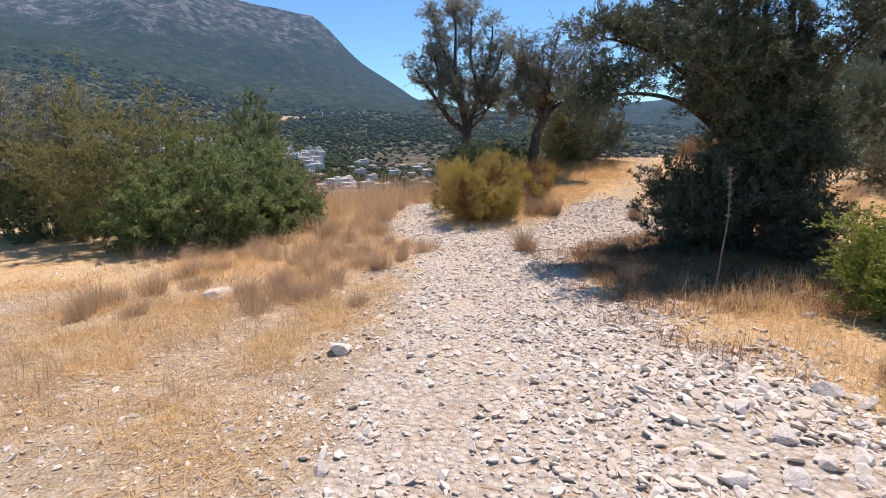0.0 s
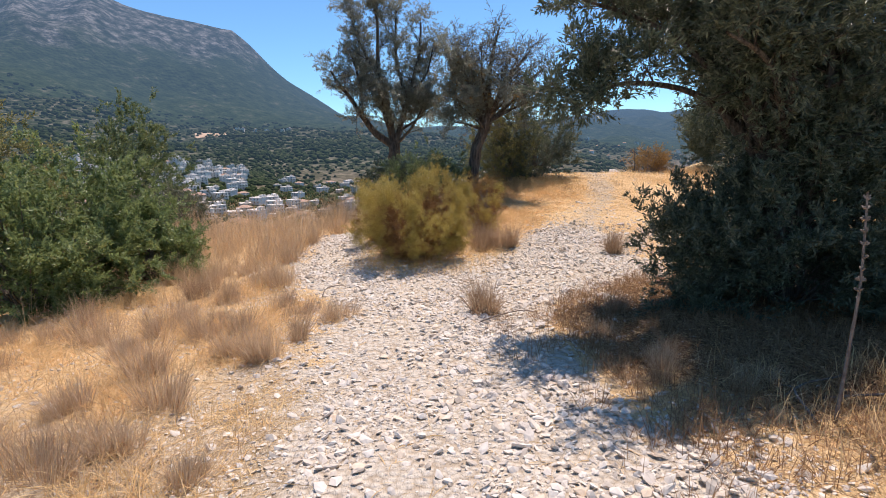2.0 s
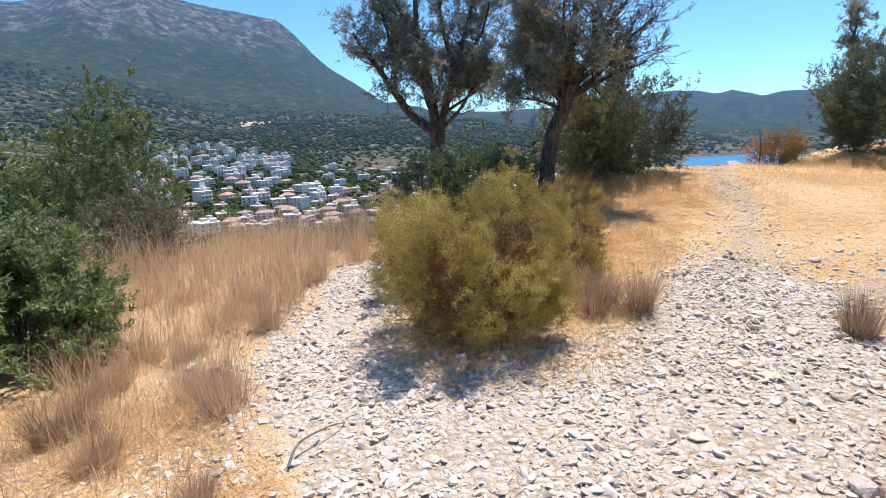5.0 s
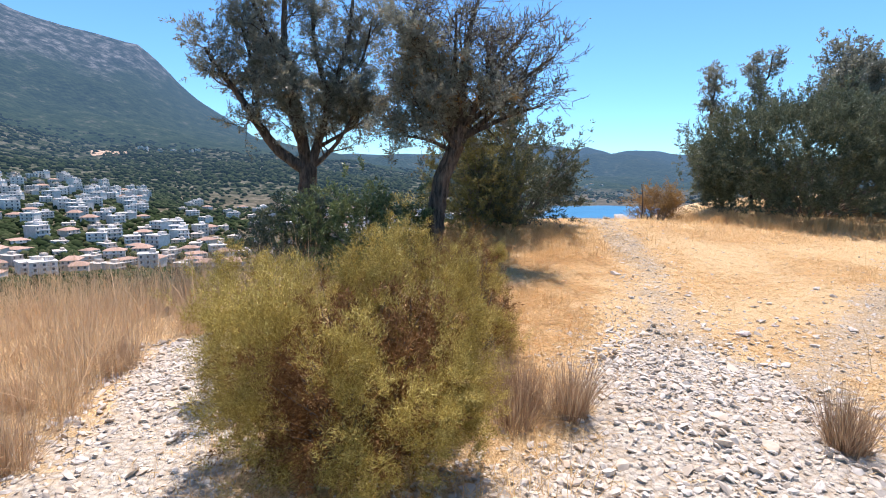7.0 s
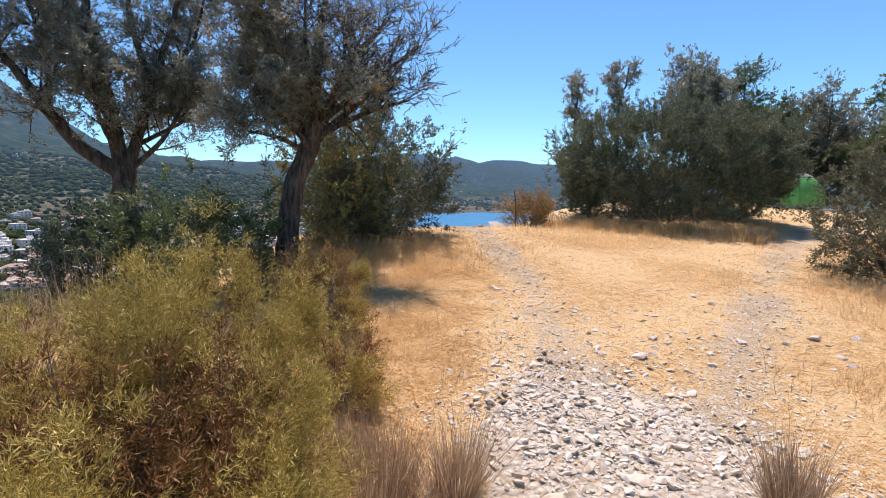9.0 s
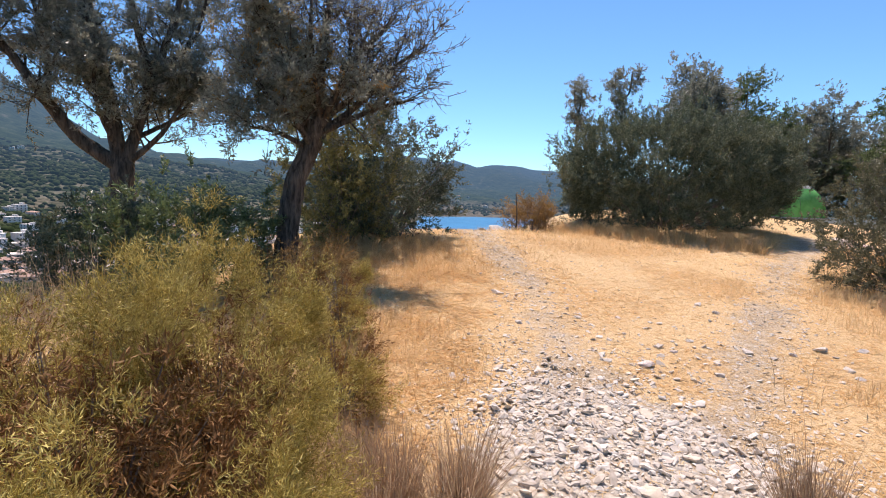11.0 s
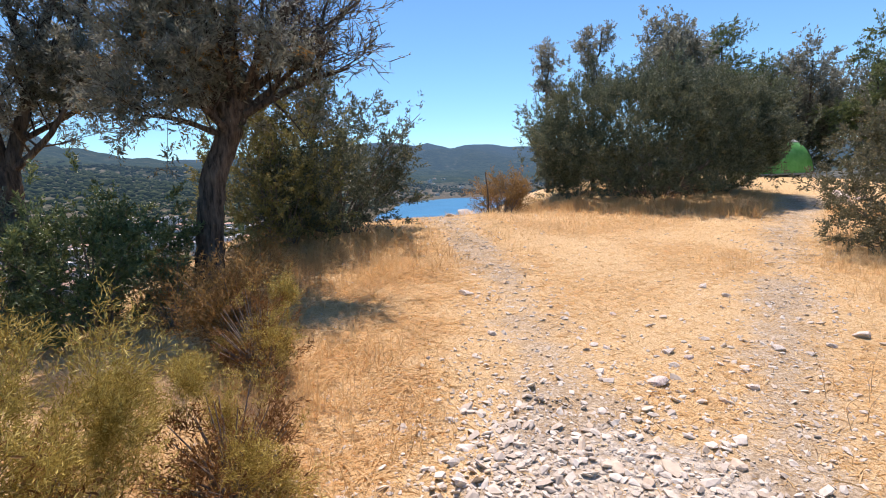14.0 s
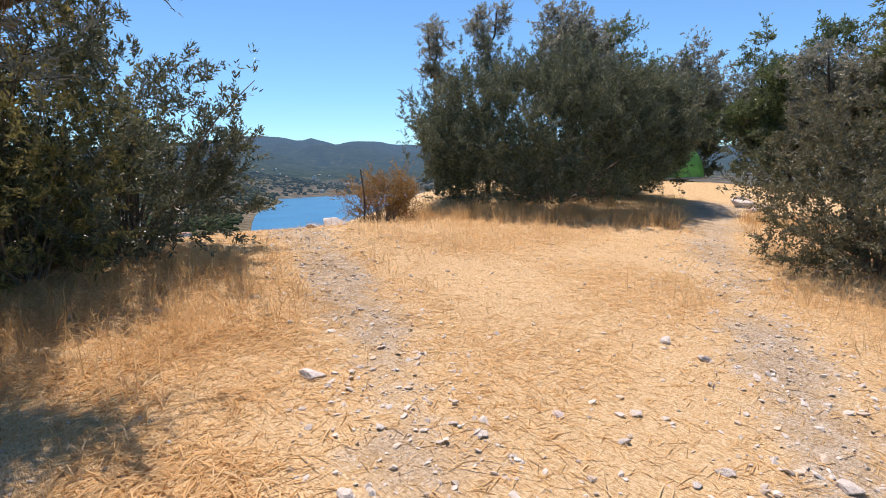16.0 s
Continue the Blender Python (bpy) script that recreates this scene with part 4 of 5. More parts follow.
scatter_blades("tall_dry_grass", "tall brown dry grass on the slope", DRY_GRASS, 32000, (-6.0, 7.6, 0.2, 16.6), in_tall, 0.24, 0.85, 0.55, 0.0038, 201, swell=lambda x, y: (0.3 + 0.85 * clumpy(x, y, 4.0, 15)) * (0.6 + 0.5 * step(9.0, 12.5, y)))
scatter_blades("straw_thatch", "flattened golden straw over the meadow", STRAW, 72000, (-1.5, 7.5, 11, 17), lambda x, y: meadow(x, y) * step(15, 5, math.hypot(x - 2, y - 10)), 0.05, 0.13, 4.0, 0.0058, 202, 0.012, lying=True)
scatter_blades("straw_thatch", "flattened golden straw beside the track", STRAW, 34000, (-7.5, 0.5, 4.5, 9), lambda x, y: meadow(x, y) * (0.45 + 0.55 * step(-4.5, -1, x)), 0.05, 0.14, 4.0, 0.005, 203, 0.01, lying=True)
scatter_blades("short_dry_grass", "short golden dry grass in the meadow", STRAW, 20000, (-3, 7.5, 11, 17), lambda x, y: meadow(x, y) * (0.25 + 0.75 * clumpy(x, y, 1.6, 5)) * step(13, 5, math.hypot(x - 3, y - 11)), 0.02, 0.08, 2.0, 0.0045, 204)
scatter_blades("short_dry_grass", "short pale dry grass beside the track", STRAW, 16000, (-6.5, 1, 1.5, 8.5), lambda x, y: meadow(x, y) * clumpy(x, y, 1.4, 5) ** 2, 0.03, 0.1, 1.3, 0.0045, 214)
# real brown grass, but its tone also carries shade under the crown
scatter_blades("brown_dry_grass", "brown matted dry grass under the olive, colour darkened for its shade", SHADE_TONED_GRASS, 26000, (1.1, 4.3, 5.2, 8.4), lambda x, y: step(-0.25, 0.3, stony(x, y)) * step(2.9, 1.7, math.hypot(x - 2.9, y - 6.3)) * (0.3 + 0.7 * clumpy(x, y, 4, 4) ** 1.5), 0.04, 0.18, 1.3, 0.0042, 205)
scatter_blades("orange_dry_grass", "orange dry grass along the foot of the big shrub", ORANGE_GRASS, 11000, (6.5, 13.0, 12.5, 19.5), lambda x, y: step(0.8, 0.3, abs((x - 9.35) * 0.77 + (y - 16.15) * 0.64)) * step(0.1, 0.4, trodden(x, y)) * (0.1 + 0.9 * clumpy(x, y, 2.6, 47) ** 2), 0.1, 0.32, 0.6, 0.0045, 206)
scatter_blades("orange_dry_grass", "orange dry grass sloping up to the olives", STRAW, 5000, (0.2, 11.0, 4.3, 15.9), lambda x, y: step(0.15, 0.6, trodden(x, y)) * step(3.6, 2.2, x - 0.55 * (y - 13.5)) * (0.15 + 0.85 * clumpy(x, y, 1.4, 6)), 0.04, 0.15, 1.8, 0.005, 207)
scatter_blades("short_dry_grass", "short straw along the crest", STRAW, 12000, (5.5, 15.0, 13.0, 20.0), lambda x, y: step(0.1, 0.4, trodden(x, y)) * (0.3 + 0.7 * clumpy(x, y, 1.3, 61)), 0.04, 0.16, 1.2, 0.006, 222)
scatter_blades("straw_clumps", "bright bent straw between the brown tufts", STRAW, 15000, (-4.5, 3.2, 0.2, 9.5), lambda x, y: step(0.2, 0.7, stony(x, y)) * clumpy(x, y, 1.5, 71) ** 2, 0.06, 0.2, 1.7, 0.004, 223)
scatter_blades("straw_clumps", "bright bent straw bundles on the meadow slope", STRAW, 6000, (1.2, 10.6, 4.4, 14.5), lambda x, y: step(0.2, 0.6, trodden(x, y)) * step(3.6, 2.6, x - 0.3 * (y - 11)) * clumpy(x, y, 2.0, 73) ** 1.5, 0.08, 0.2, 2.2, 0.006, 224, 0.012, lying=True)
scatter_blades("dry_grass_fringe", "straw fringe round the broom bush", STRAW, 3000, (-1.4, 9.1, 2.0, 11.5), lambda x, y: step(1.35, 0.8, math.hypot(x - 0.15, y - 10.25)), 0.05, 0.2, 1.5, 0.004, 208)
scatter_blades("dry_grass_fringe", "straw at the foot of the green shrub", STRAW, 5000, (1.6, 2.4, 5.2, 5.6), lambda x, y: step(0.0, 0.5, stony(x, y)) * clumpy(x, y, 1.6, 7), 0.08, 0.26, 0.9, 0.004, 209)
scatter_blades("dry_grass_fringe", "straw at the foot of the grey shrub", STRAW, 6000, (6.6, 9.8, 11.5, 13.4), lambda x, y: step(0.1, 0.4, trodden(x, y)) * (0.2 + 0.8 * clumpy(x, y, 1.2, 9)), 0.08, 0.28, 0.7, 0.004, 210)


scatter_blades("short_dry_grass", "short pale dry grass behind the olive", STRAW, 9000, (4.2, 4.5, 9.5, 10.5), lambda x, y: 0.2 + 0.8 * clumpy(x, y, 1.0, 5), 0.05, 0.18, 1.0, 0.006, 215)


ON_TRAIL = lambda x, y: step(0.6, 0.1, trodden(x, y)) * (0.25 + 0.75 * clumpy(x, y, 2.6, 31))
scatter_blades("trodden_straw", "broken straw trodden into the footpaths", STRAW, 9000, (1, 8.5, 10, 16.5), ON_TRAIL, 0.03, 0.09, 4.0, 0.005, 216, 0.006, lying=True)
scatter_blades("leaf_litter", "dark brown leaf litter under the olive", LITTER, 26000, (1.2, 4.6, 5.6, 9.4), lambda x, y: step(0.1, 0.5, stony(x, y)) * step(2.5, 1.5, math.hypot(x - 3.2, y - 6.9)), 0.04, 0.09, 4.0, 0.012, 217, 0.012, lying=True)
scatter_blades("orange_dry_grass", "orange dry grass below the crest shrubs", ORANGE_GRASS, 4500, (1.2, 13.6, 5.2, 16.2), lambda x, y: step(0.1, 0.5, trodden(x, y)) * step(1.1, 0.4, abs(y - 15.0 - 0.1 * (x - 3))) * (0.2 + 0.8 * clumpy(x, y, 1.8, 33)), 0.08, 0.26, 1.1, 0.004, 218)
scatter_blades("orange_dry_grass", "brown dry grass at the foot of the small broom", ORANGE_GRASS, 1500, (0.6, 11.2, 2.6, 13.6), lambda x, y: step(0.1, 0.5, trodden(x, y)) * step(1.2, 0.3, math.hypot(x - 1.5, y - 12.3)) * clumpy(x, y, 3.4, 35) ** 2, 0.06, 0.26, 0.9, 0.0035, 219)


scatter_blades("brown_dry_grass", "short brown dry grass between the tufts", BROWN_TUFT, 9000, (-5.5, 2.5, 0.6, 9.5), lambda x, y: step(0.1, 0.6, stony(x, y)) * (clumpy(x, y, 1.7, 41) * clumpy(x, y, 5.0, 43)) ** 1.2, 0.04, 0.2, 1.0, 0.0032, 220)
scatter_blades("brown_dry_grass", "sparse brown grass at the edge of the stones", SHADE_TONED_GRASS, 3500, (0.4, 3.0, 3.2, 9.0), lambda x, y: step(-0.5, -0.1, stony(x, y)) * step(0.5, 0.1, stony(x, y)) * clumpy(x, y, 3.0, 45) ** 2, 0.05, 0.2, 1.0, 0.0035, 221)


def tuft(x, y, h, r, mat, label, seed, count=330):
    """Several leaning sprays of thin bent blades from one crown, with a few taller seed stalks."""
    gen = np.random.default_rng(seed)
    sprays = int(gen.integers(5, 9))
    sw, sr = gen.uniform(0, 2 * np.pi, sprays), r * 0.42 * np.sqrt(gen.uniform(0, 1, sprays))
    sh, sl = gen.uniform(0.4, 1.0, sprays), np.abs(gen.normal(0.08, 0.14, sprays))
    sway = gen.uniform(0, 2 * np.pi)
    s = gen.integers(0, sprays, count)
    w = gen.uniform(0, 2 * np.pi, count)
    rad = r * 0.22 * np.sqrt(gen.uniform(0, 1, count))
    pos = np.stack([np.cos(sw[s]) * sr[s] + np.cos(w) * rad, np.sin(sw[s]) * sr[s] + np.sin(w) * rad, np.full(count, -0.02)], axis=1)
    hh = h * sh[s] * gen.uniform(0.25, 1.0, count) ** 0.7
    k = np.abs(gen.normal(0, 0.32, count)) * (1 + (gen.uniform(0, 1, count) < 0.15) * 2.5)
    w2 = w + gen.normal(0, 0.6, count)
    lean_x = np.cos(sw[s]) * sl[s] + np.cos(sway) * 0.15 + np.cos(w2) * k
    lean_y = np.sin(sw[s]) * sl[s] + np.sin(sway) * 0.15 + np.sin(w2) * k
    tip = pos + np.stack([lean_x * hh, lean_y * hh, hh], axis=1)
    ob = thing("dry_grass_tuft", x, y, label, "grass tuft", "dry grass tufts")
    m = count * 9 // 10
    place("leaf_clump", blades_mesh("leaf_clump", pos[:m], pos[:m] + (tip[:m] - pos[:m]) * 0.88, 0.0026, mat, gen), ob)
    place("stalk_clump", blades_mesh("stalk_clump", pos[m:], pos[m:] + (tip[m:] - pos[m:]) * 1.1, 0.002, PALE_STALK, gen), ob, "thin paler seed stalks")
    return ob


TUFTS_A = [(0.56, 7.45, 0.5, 0.3, 1), (2.72, 9.65, 0.48, 0.24, 1), (1.42, 10.5, 0.6, 0.34, 1), (1.15, 10.75, 0.55, 0.45, 1), (0.98, 10.4, 0.5, 0.42, 1), (-1.68, 6.7, 0.5, 0.3, 0), (-1.25, 6.96, 0.46, 0.2, 0), (-1.87, 5.8, 0.5, 0.26, 0), (-3.16, 7.4, 0.5, 0.34, 0), (-1.91, 5.18, 0.4, 0.22, 0), (-2.49, 5.82, 0.44, 0.28, 0), (-1.42, 4.84, 0.26, 0.22, 0), (-2.7, 8.97, 0.45, 0.28, 1), (-0.9, 7.5, 0.3, 0.34, 0), (7.19, 10.66, 0.42, 0.22, 0)]
TUFTS_B = [(7.86, 11.53, 0.36, 0.26, 0), (-2.3, 6.4, 0.5, 0.3, 0), (-2.7, 6.9, 0.46, 0.3, 0), (-2.1, 7.25, 0.48, 0.28, 0), (-3.6, 8.1, 0.55, 0.4, 0), (-2.05, 9.5, 0.42, 0.34, 0), (-1.98, 10.8, 0.52, 0.28, 0), (1.5, 5.6, 0.24, 0.3, 0), (1.75, 7.3, 0.28, 0.34, 1), (2.4, 2.9, 0.34, 0.28, 1), (-2.9, 10.2, 0.45, 0.34, 0), (-2.4, 11.8, 0.55, 0.34, 0), (-1.9, 12.4, 0.65, 0.3, 0), (0.6, 13.2, 0.5, 0.3, 0), (5.1, 9.0, 0.4, 0.2, 0)]
TUFTS_C = [(-2.9, 9.3, 0.38, 0.3, 0), (1.35, 12.2, 0.35, 0.3, 0), (1.45, 6.7, 0.21, 0.3, 0), (1.6, 6.0, 0.18, 0.26, 0), (1.95, 5.4, 0.21, 0.3, 0), (2.2, 4.6, 0.2, 0.3, 0), (-3.9, 6.4, 0.4, 0.3, 0), (-4.4, 7.6, 0.4, 0.34, 0), (-2.6, 7.9, 0.44, 0.34, 0), (-1.6, 8.2, 0.3, 0.24, 0)]
TUFTS = TUFTS_A + TUFTS_B + TUFTS_C
rng = random.Random(77)
while len(TUFTS) < 62:
    x, y = rng.uniform(-4.2, -0.7), rng.uniform(4.6, 10.5)
    if stony(x, y) > 0.35 and rng.random() < clumpy(x, y, 1.1, 51) and min(math.hypot(x - q[0], y - q[1]) for q in TUFTS) > 0.3 and math.hypot(x + 4.9, y - 9.3) > 1.7:
        TUFTS.append((x, y, rng.uniform(0.22, 0.5), rng.uniform(0.22, 0.4), 0))
for k, (x, y, h, r, g) in enumerate(TUFTS):
    tuft(x, y, h, r, GREY_TUFT if g else BROWN_TUFT, "stiff grey-brown dry grass tuft among the stones" if g else "feathery pale brown dry grass tuft", 300 + k, 1000 if g else 700)

# ---- stones ----
ICO = bmesh.new()
bmesh.ops.create_icosphere(ICO, subdivisions=1, radius=1)
ICO_V = np.array([tuple(v.co) for v in ICO.verts])
ICO_F = np.array([[v.index for v in f.verts] for f in ICO.faces])
ICO.free()


def rock_mesh(name, mat, seed, flat=0.55, rough=0.28, sub=3):
    """A broken limestone block: a ball cut by random planes, then roughened."""
    rng = random.Random(seed)
    bm = bmesh.new()
    bmesh.ops.create_icosphere(bm, subdivisions=sub, radius=1)
    planes = [(Vector((rng.gauss(0, 1), rng.gauss(0, 1), rng.gauss(0, 1))).normalized(), rng.uniform(0.42, 0.8)) for _ in range(15)]
    for v in bm.verts:
        for nrm, d in planes:
            e = v.co.dot(nrm) - d
            if e > 0:
                v.co -= nrm * e * 0.92
        v.co *= 1 + rough * 0.35 * noise.noise(v.co * 2.3 + Vector((seed, 0, 0)))
        v.co.z *= flat
    me = bpy.data.meshes.new(name)
    bm.to_mesh(me)
    bm.free()
    me.shade_flat()
    me.materials.append(mat)
    return me


ROCK_MESHES = [rock_mesh("rock", LIMESTONE if k % 3 else PINK_STONE, 500 + k, 0.42 + 0.07 * (k % 3)) for k in range(6)]
ROCKS_A = [(-3.0, 5.3, 0.24, 0), (-1.28, 3.56, 0.135, 1), (-3.35, 5.1, 0.08, 4), (0.42, 6.35, 0.075, 2), (0.75, 5.6, 0.08, 4), (0.95, 6.9, 0.08, 1), (1.55, 8.05, 0.1, 2), (1.85, 7.75, 0.1, 5), (2.1, 8.3, 0.09, 4), (5.75, 17.0, 0.26, 5), (5.35, 16.8, 0.12, 2), (13.0, 14.7, 0.34, 2), (12.6, 14.4, 0.22, 0), (13.4, 14.9, 0.3, 3), (13.1, 14.3, 0.2, 0), (-4.2, 7.3, 0.12, 2), (-3.7, 7.15, 0.09, 4), (2.6, 4.3, 0.1, 4), (3.56, 13.51, 0.11, 1), (3.15, 12.5, 0.062, 4), (3.83, 12.64, 0.037, 2), (3.86, 12.48, 0.045, 5)]
ROCKS_B = [(4.3, 12.38, 0.049, 3), (4.65, 12.16, 0.055, 1), (5.71, 12.54, 0.074, 2), (5.61, 12.23, 0.075, 4), (4.47, 11.65, 0.048, 5), (4.28, 11.69, 0.034, 2), (3.66, 11.97, 0.043, 1), (3.71, 11.89, 0.039, 4), (4.03, 11.63, 0.075, 2), (3.88, 11.46, 0.044, 5), (4.06, 11.49, 0.054, 3), (5.61, 11.13, 0.096, 1), (4.9, 11.14, 0.06, 2), (5.18, 11.14, 0.06, 4), (6.03, 10.98, 0.071, 5), (5.34, 10.76, 0.068, 2), (4.77, 11.29, 0.076, 1), (4.23, 11.19, 0.049, 4), (4.34, 12.05, 0.049, 2), (5.24, 10.62, 0.057, 5), (3.56, 11.33, 0.099, 3), (4.04, 11.03, 0.066, 1)]
ROCKS_C = [(0.12, 6.0, 0.08, 2), (0.36, 5.08, 0.054, 4), (-2.4, 10.01, 0.095, 5), (-2.63, 5.82, 0.109, 2), (-2.25, 5.46, 0.067, 1), (-0.78, 5.49, 0.053, 4), (0.06, 5.27, 0.043, 2), (0.26, 5.53, 0.054, 5), (0.67, 5.7, 0.069, 3), (0.24, 6.69, 0.054, 1), (0.45, 6.34, 0.054, 2), (-1.01, 1.99, 0.067, 4), (1.86, 2.85, 0.111, 5), (1.27, 2.3, 0.095, 2), (1.13, 1.95, 0.084, 1), (0.85, 1.93, 0.095, 4), (1.35, 2.07, 0.084, 2), (0.11, 3.79, 0.072, 5)]
ROCKS = ROCKS_A + ROCKS_B + ROCKS_C
for k, (x, y, r, v) in enumerate(ROCKS):
    ob = new("rock", ROCK_MESHES[v])
    rng = random.Random(700 + k)
    ob.matrix_world = pose(x, y, height(x, y) + r * (0.2 if y < 10 else 0.12), rng.uniform(-10, 10), rng.uniform(-10, 10), rng.uniform(0, 360)) @ Matrix.Diagonal((r, r * rng.uniform(0.65, 0.9), r * (0.7 if y > 10 else 1), 1))
    tagged(ob, "broken pinkish limestone rock lying in the straw" if v in (0, 3) else "pale angular limestone rock on the dry ground", "rock", "loose rocks")

STONE_MESHES = [rock_mesh("stone", GRAVEL, 600 + k, 0.36, 0.4, 2) for k in range(10)]
rng = random.Random(41)
n_stone = 0
while n_stone < 290:
    if n_stone < 200:
        x, y = rng.uniform(-1.6, 3.4), rng.uniform(0.8, 11)
        ok = stony(x, y) < 0.15
    else:
        x, y = rng.uniform(2.2, 7.5), rng.uniform(10, 14.5)
        ok = rng.random() < 0.35 + 0.5 * step(0.5, 0.0, trodden(x, y))
    if not ok:
        continue
    r = rng.uniform(0.03, 0.055 + 0.03 * step(0, 1.5, x)) if n_stone < 200 else rng.uniform(0.014, 0.034)
    ob = new("stone", STONE_MESHES[n_stone % 10])
    ob.parent = ground
    ob.matrix_basis = pose(x, y, height(x, y) + r * 0.12, rng.uniform(-14, 14), rng.uniform(-14, 14), rng.uniform(0, 360)) @ Matrix.Diagonal((r, r * rng.uniform(0.6, 0.9), r * rng.uniform(0.8, 1.2), 1))
    n_stone += 1


def gravel_bed():
    """The rest of the broken stone on the track, too many to count."""
    rng, gen = random.Random(42), np.random.default_rng(42)
    rows = []
    for cell, lo, hi, wide in ((0.05, 0.013, 0.038, 0.8), (0.033, 0.007, 0.016, 1.3)):
        x = -3.2
        while x < 4.6:
            y = -1.2
            while y < 13.2:
                px, py = x + rng.uniform(0, cell), y + rng.uniform(0, cell)
                s = stony(px, py)
                if s < wide:
                    big = 1.0 + 0.35 * step(0.2, 1.0, px) * step(5, 2, py)
                    chance = (1 - step(-0.35, wide, s)) * (0.18 + 0.82 * clumpy(px, py, 1.1, 12)) * (1 - (0.45 if lo > 0.01 else 0.1) * step(0.3, -0.6, px) * step(8.5, 6.5, py)) + 0.04
                    if rng.random() < chance:
                        rows.append((px, py, (lo + (hi - lo) * rng.random() ** 1.3) * big))
                y += cell
            x += cell
    for _ in range(18000):
        px, py = rng.uniform(-6.5, 0), rng.uniform(0.8, 9)
        if stony(px, py) > 0.3 and rng.random() < 0.2 + 0.8 * clumpy(px, py, 0.9, 21) ** 2:
            rows.append((px, py, rng.uniform(0.006, 0.016) if rng.random() < 0.93 else rng.uniform(0.016, 0.03)))
    for _ in range(19000):
        px, py = rng.uniform(1, 10), rng.uniform(8.5, 17)
        t = trodden(px, py)
        if rng.random() < 0.06 + 0.94 * step(0.6, 0.0, t):
            rows.append((px, py, rng.uniform(0.005, 0.013) if rng.random() < 0.8 else rng.uniform(0.013, 0.026)))
    n = len(rows)
    c = np.array([(x, y, height(x, y) + r * 0.18) for x, y, r in rows])
    r = np.array([q[2] for q in rows])
    v = ICO_V[None] * (1 + gen.uniform(-0.35, 0.35, (n, 12, 1))) + gen.normal(0, 0.13, (n, 12, 3))
    v = v * (r[:, None] * np.stack([gen.uniform(0.8, 1.35, n), gen.uniform(0.6, 0.95, n), gen.uniform(0.3, 0.6, n)], axis=1))[:, None, :]
    w = gen.uniform(0, 2 * np.pi, n)
    tx, ty = gen.normal(0, 0.3, n), gen.normal(0, 0.3, n)
    x = v[:, :, 0] * np.cos(w)[:, None] - v[:, :, 1] * np.sin(w)[:, None]
    y = v[:, :, 0] * np.sin(w)[:, None] + v[:, :, 1] * np.cos(w)[:, None]
    z = v[:, :, 2] + x * tx[:, None] + y * ty[:, None]
    v = np.stack([x, y, z], axis=2) + c[:, None, :]
    f = ICO_F[None] + (np.arange(n) * 12)[:, None, None]
    me = mesh_of("gravel", v.reshape(-1, 3), f.reshape(-1, 3), GRAVEL)
    return tagged(new("gravel", me), "pale broken limestone covering the track", "gravel", kind="stuff")


gravel_bed()

# ---- tent ----
TENT = plain_material("tent_cloth", (0.09, 0.38, 0.10), (0.15, 0.50, 0.16), 5.0, 0.55, 0.2, 0.01)
TENT_GREY = plain_material("tent_grey_cloth", (0.30, 0.32, 0.31), (0.42, 0.44, 0.42), 5.0, 0.6, 0.2, 0.01)
POLE = plain_material("tent_pole", (0.10, 0.12, 0.10), (0.2, 0.22, 0.2), 30, 0.4, 0.1, 0.002, 0.5)


def dome_point(u, w, rx, ry, h):
    """u from foot to top, w round the square-cornered foot."""
    c, s = math.cos(w), math.sin(w)
    k = 1 / max(abs(c), abs(s)) ** 0.75
    f = math.cos(u * math.pi / 2) ** 0.8
    return Vector((c * k * rx * f, s * k * ry * f, h * math.sin(u * math.pi / 2) ** 0.9))


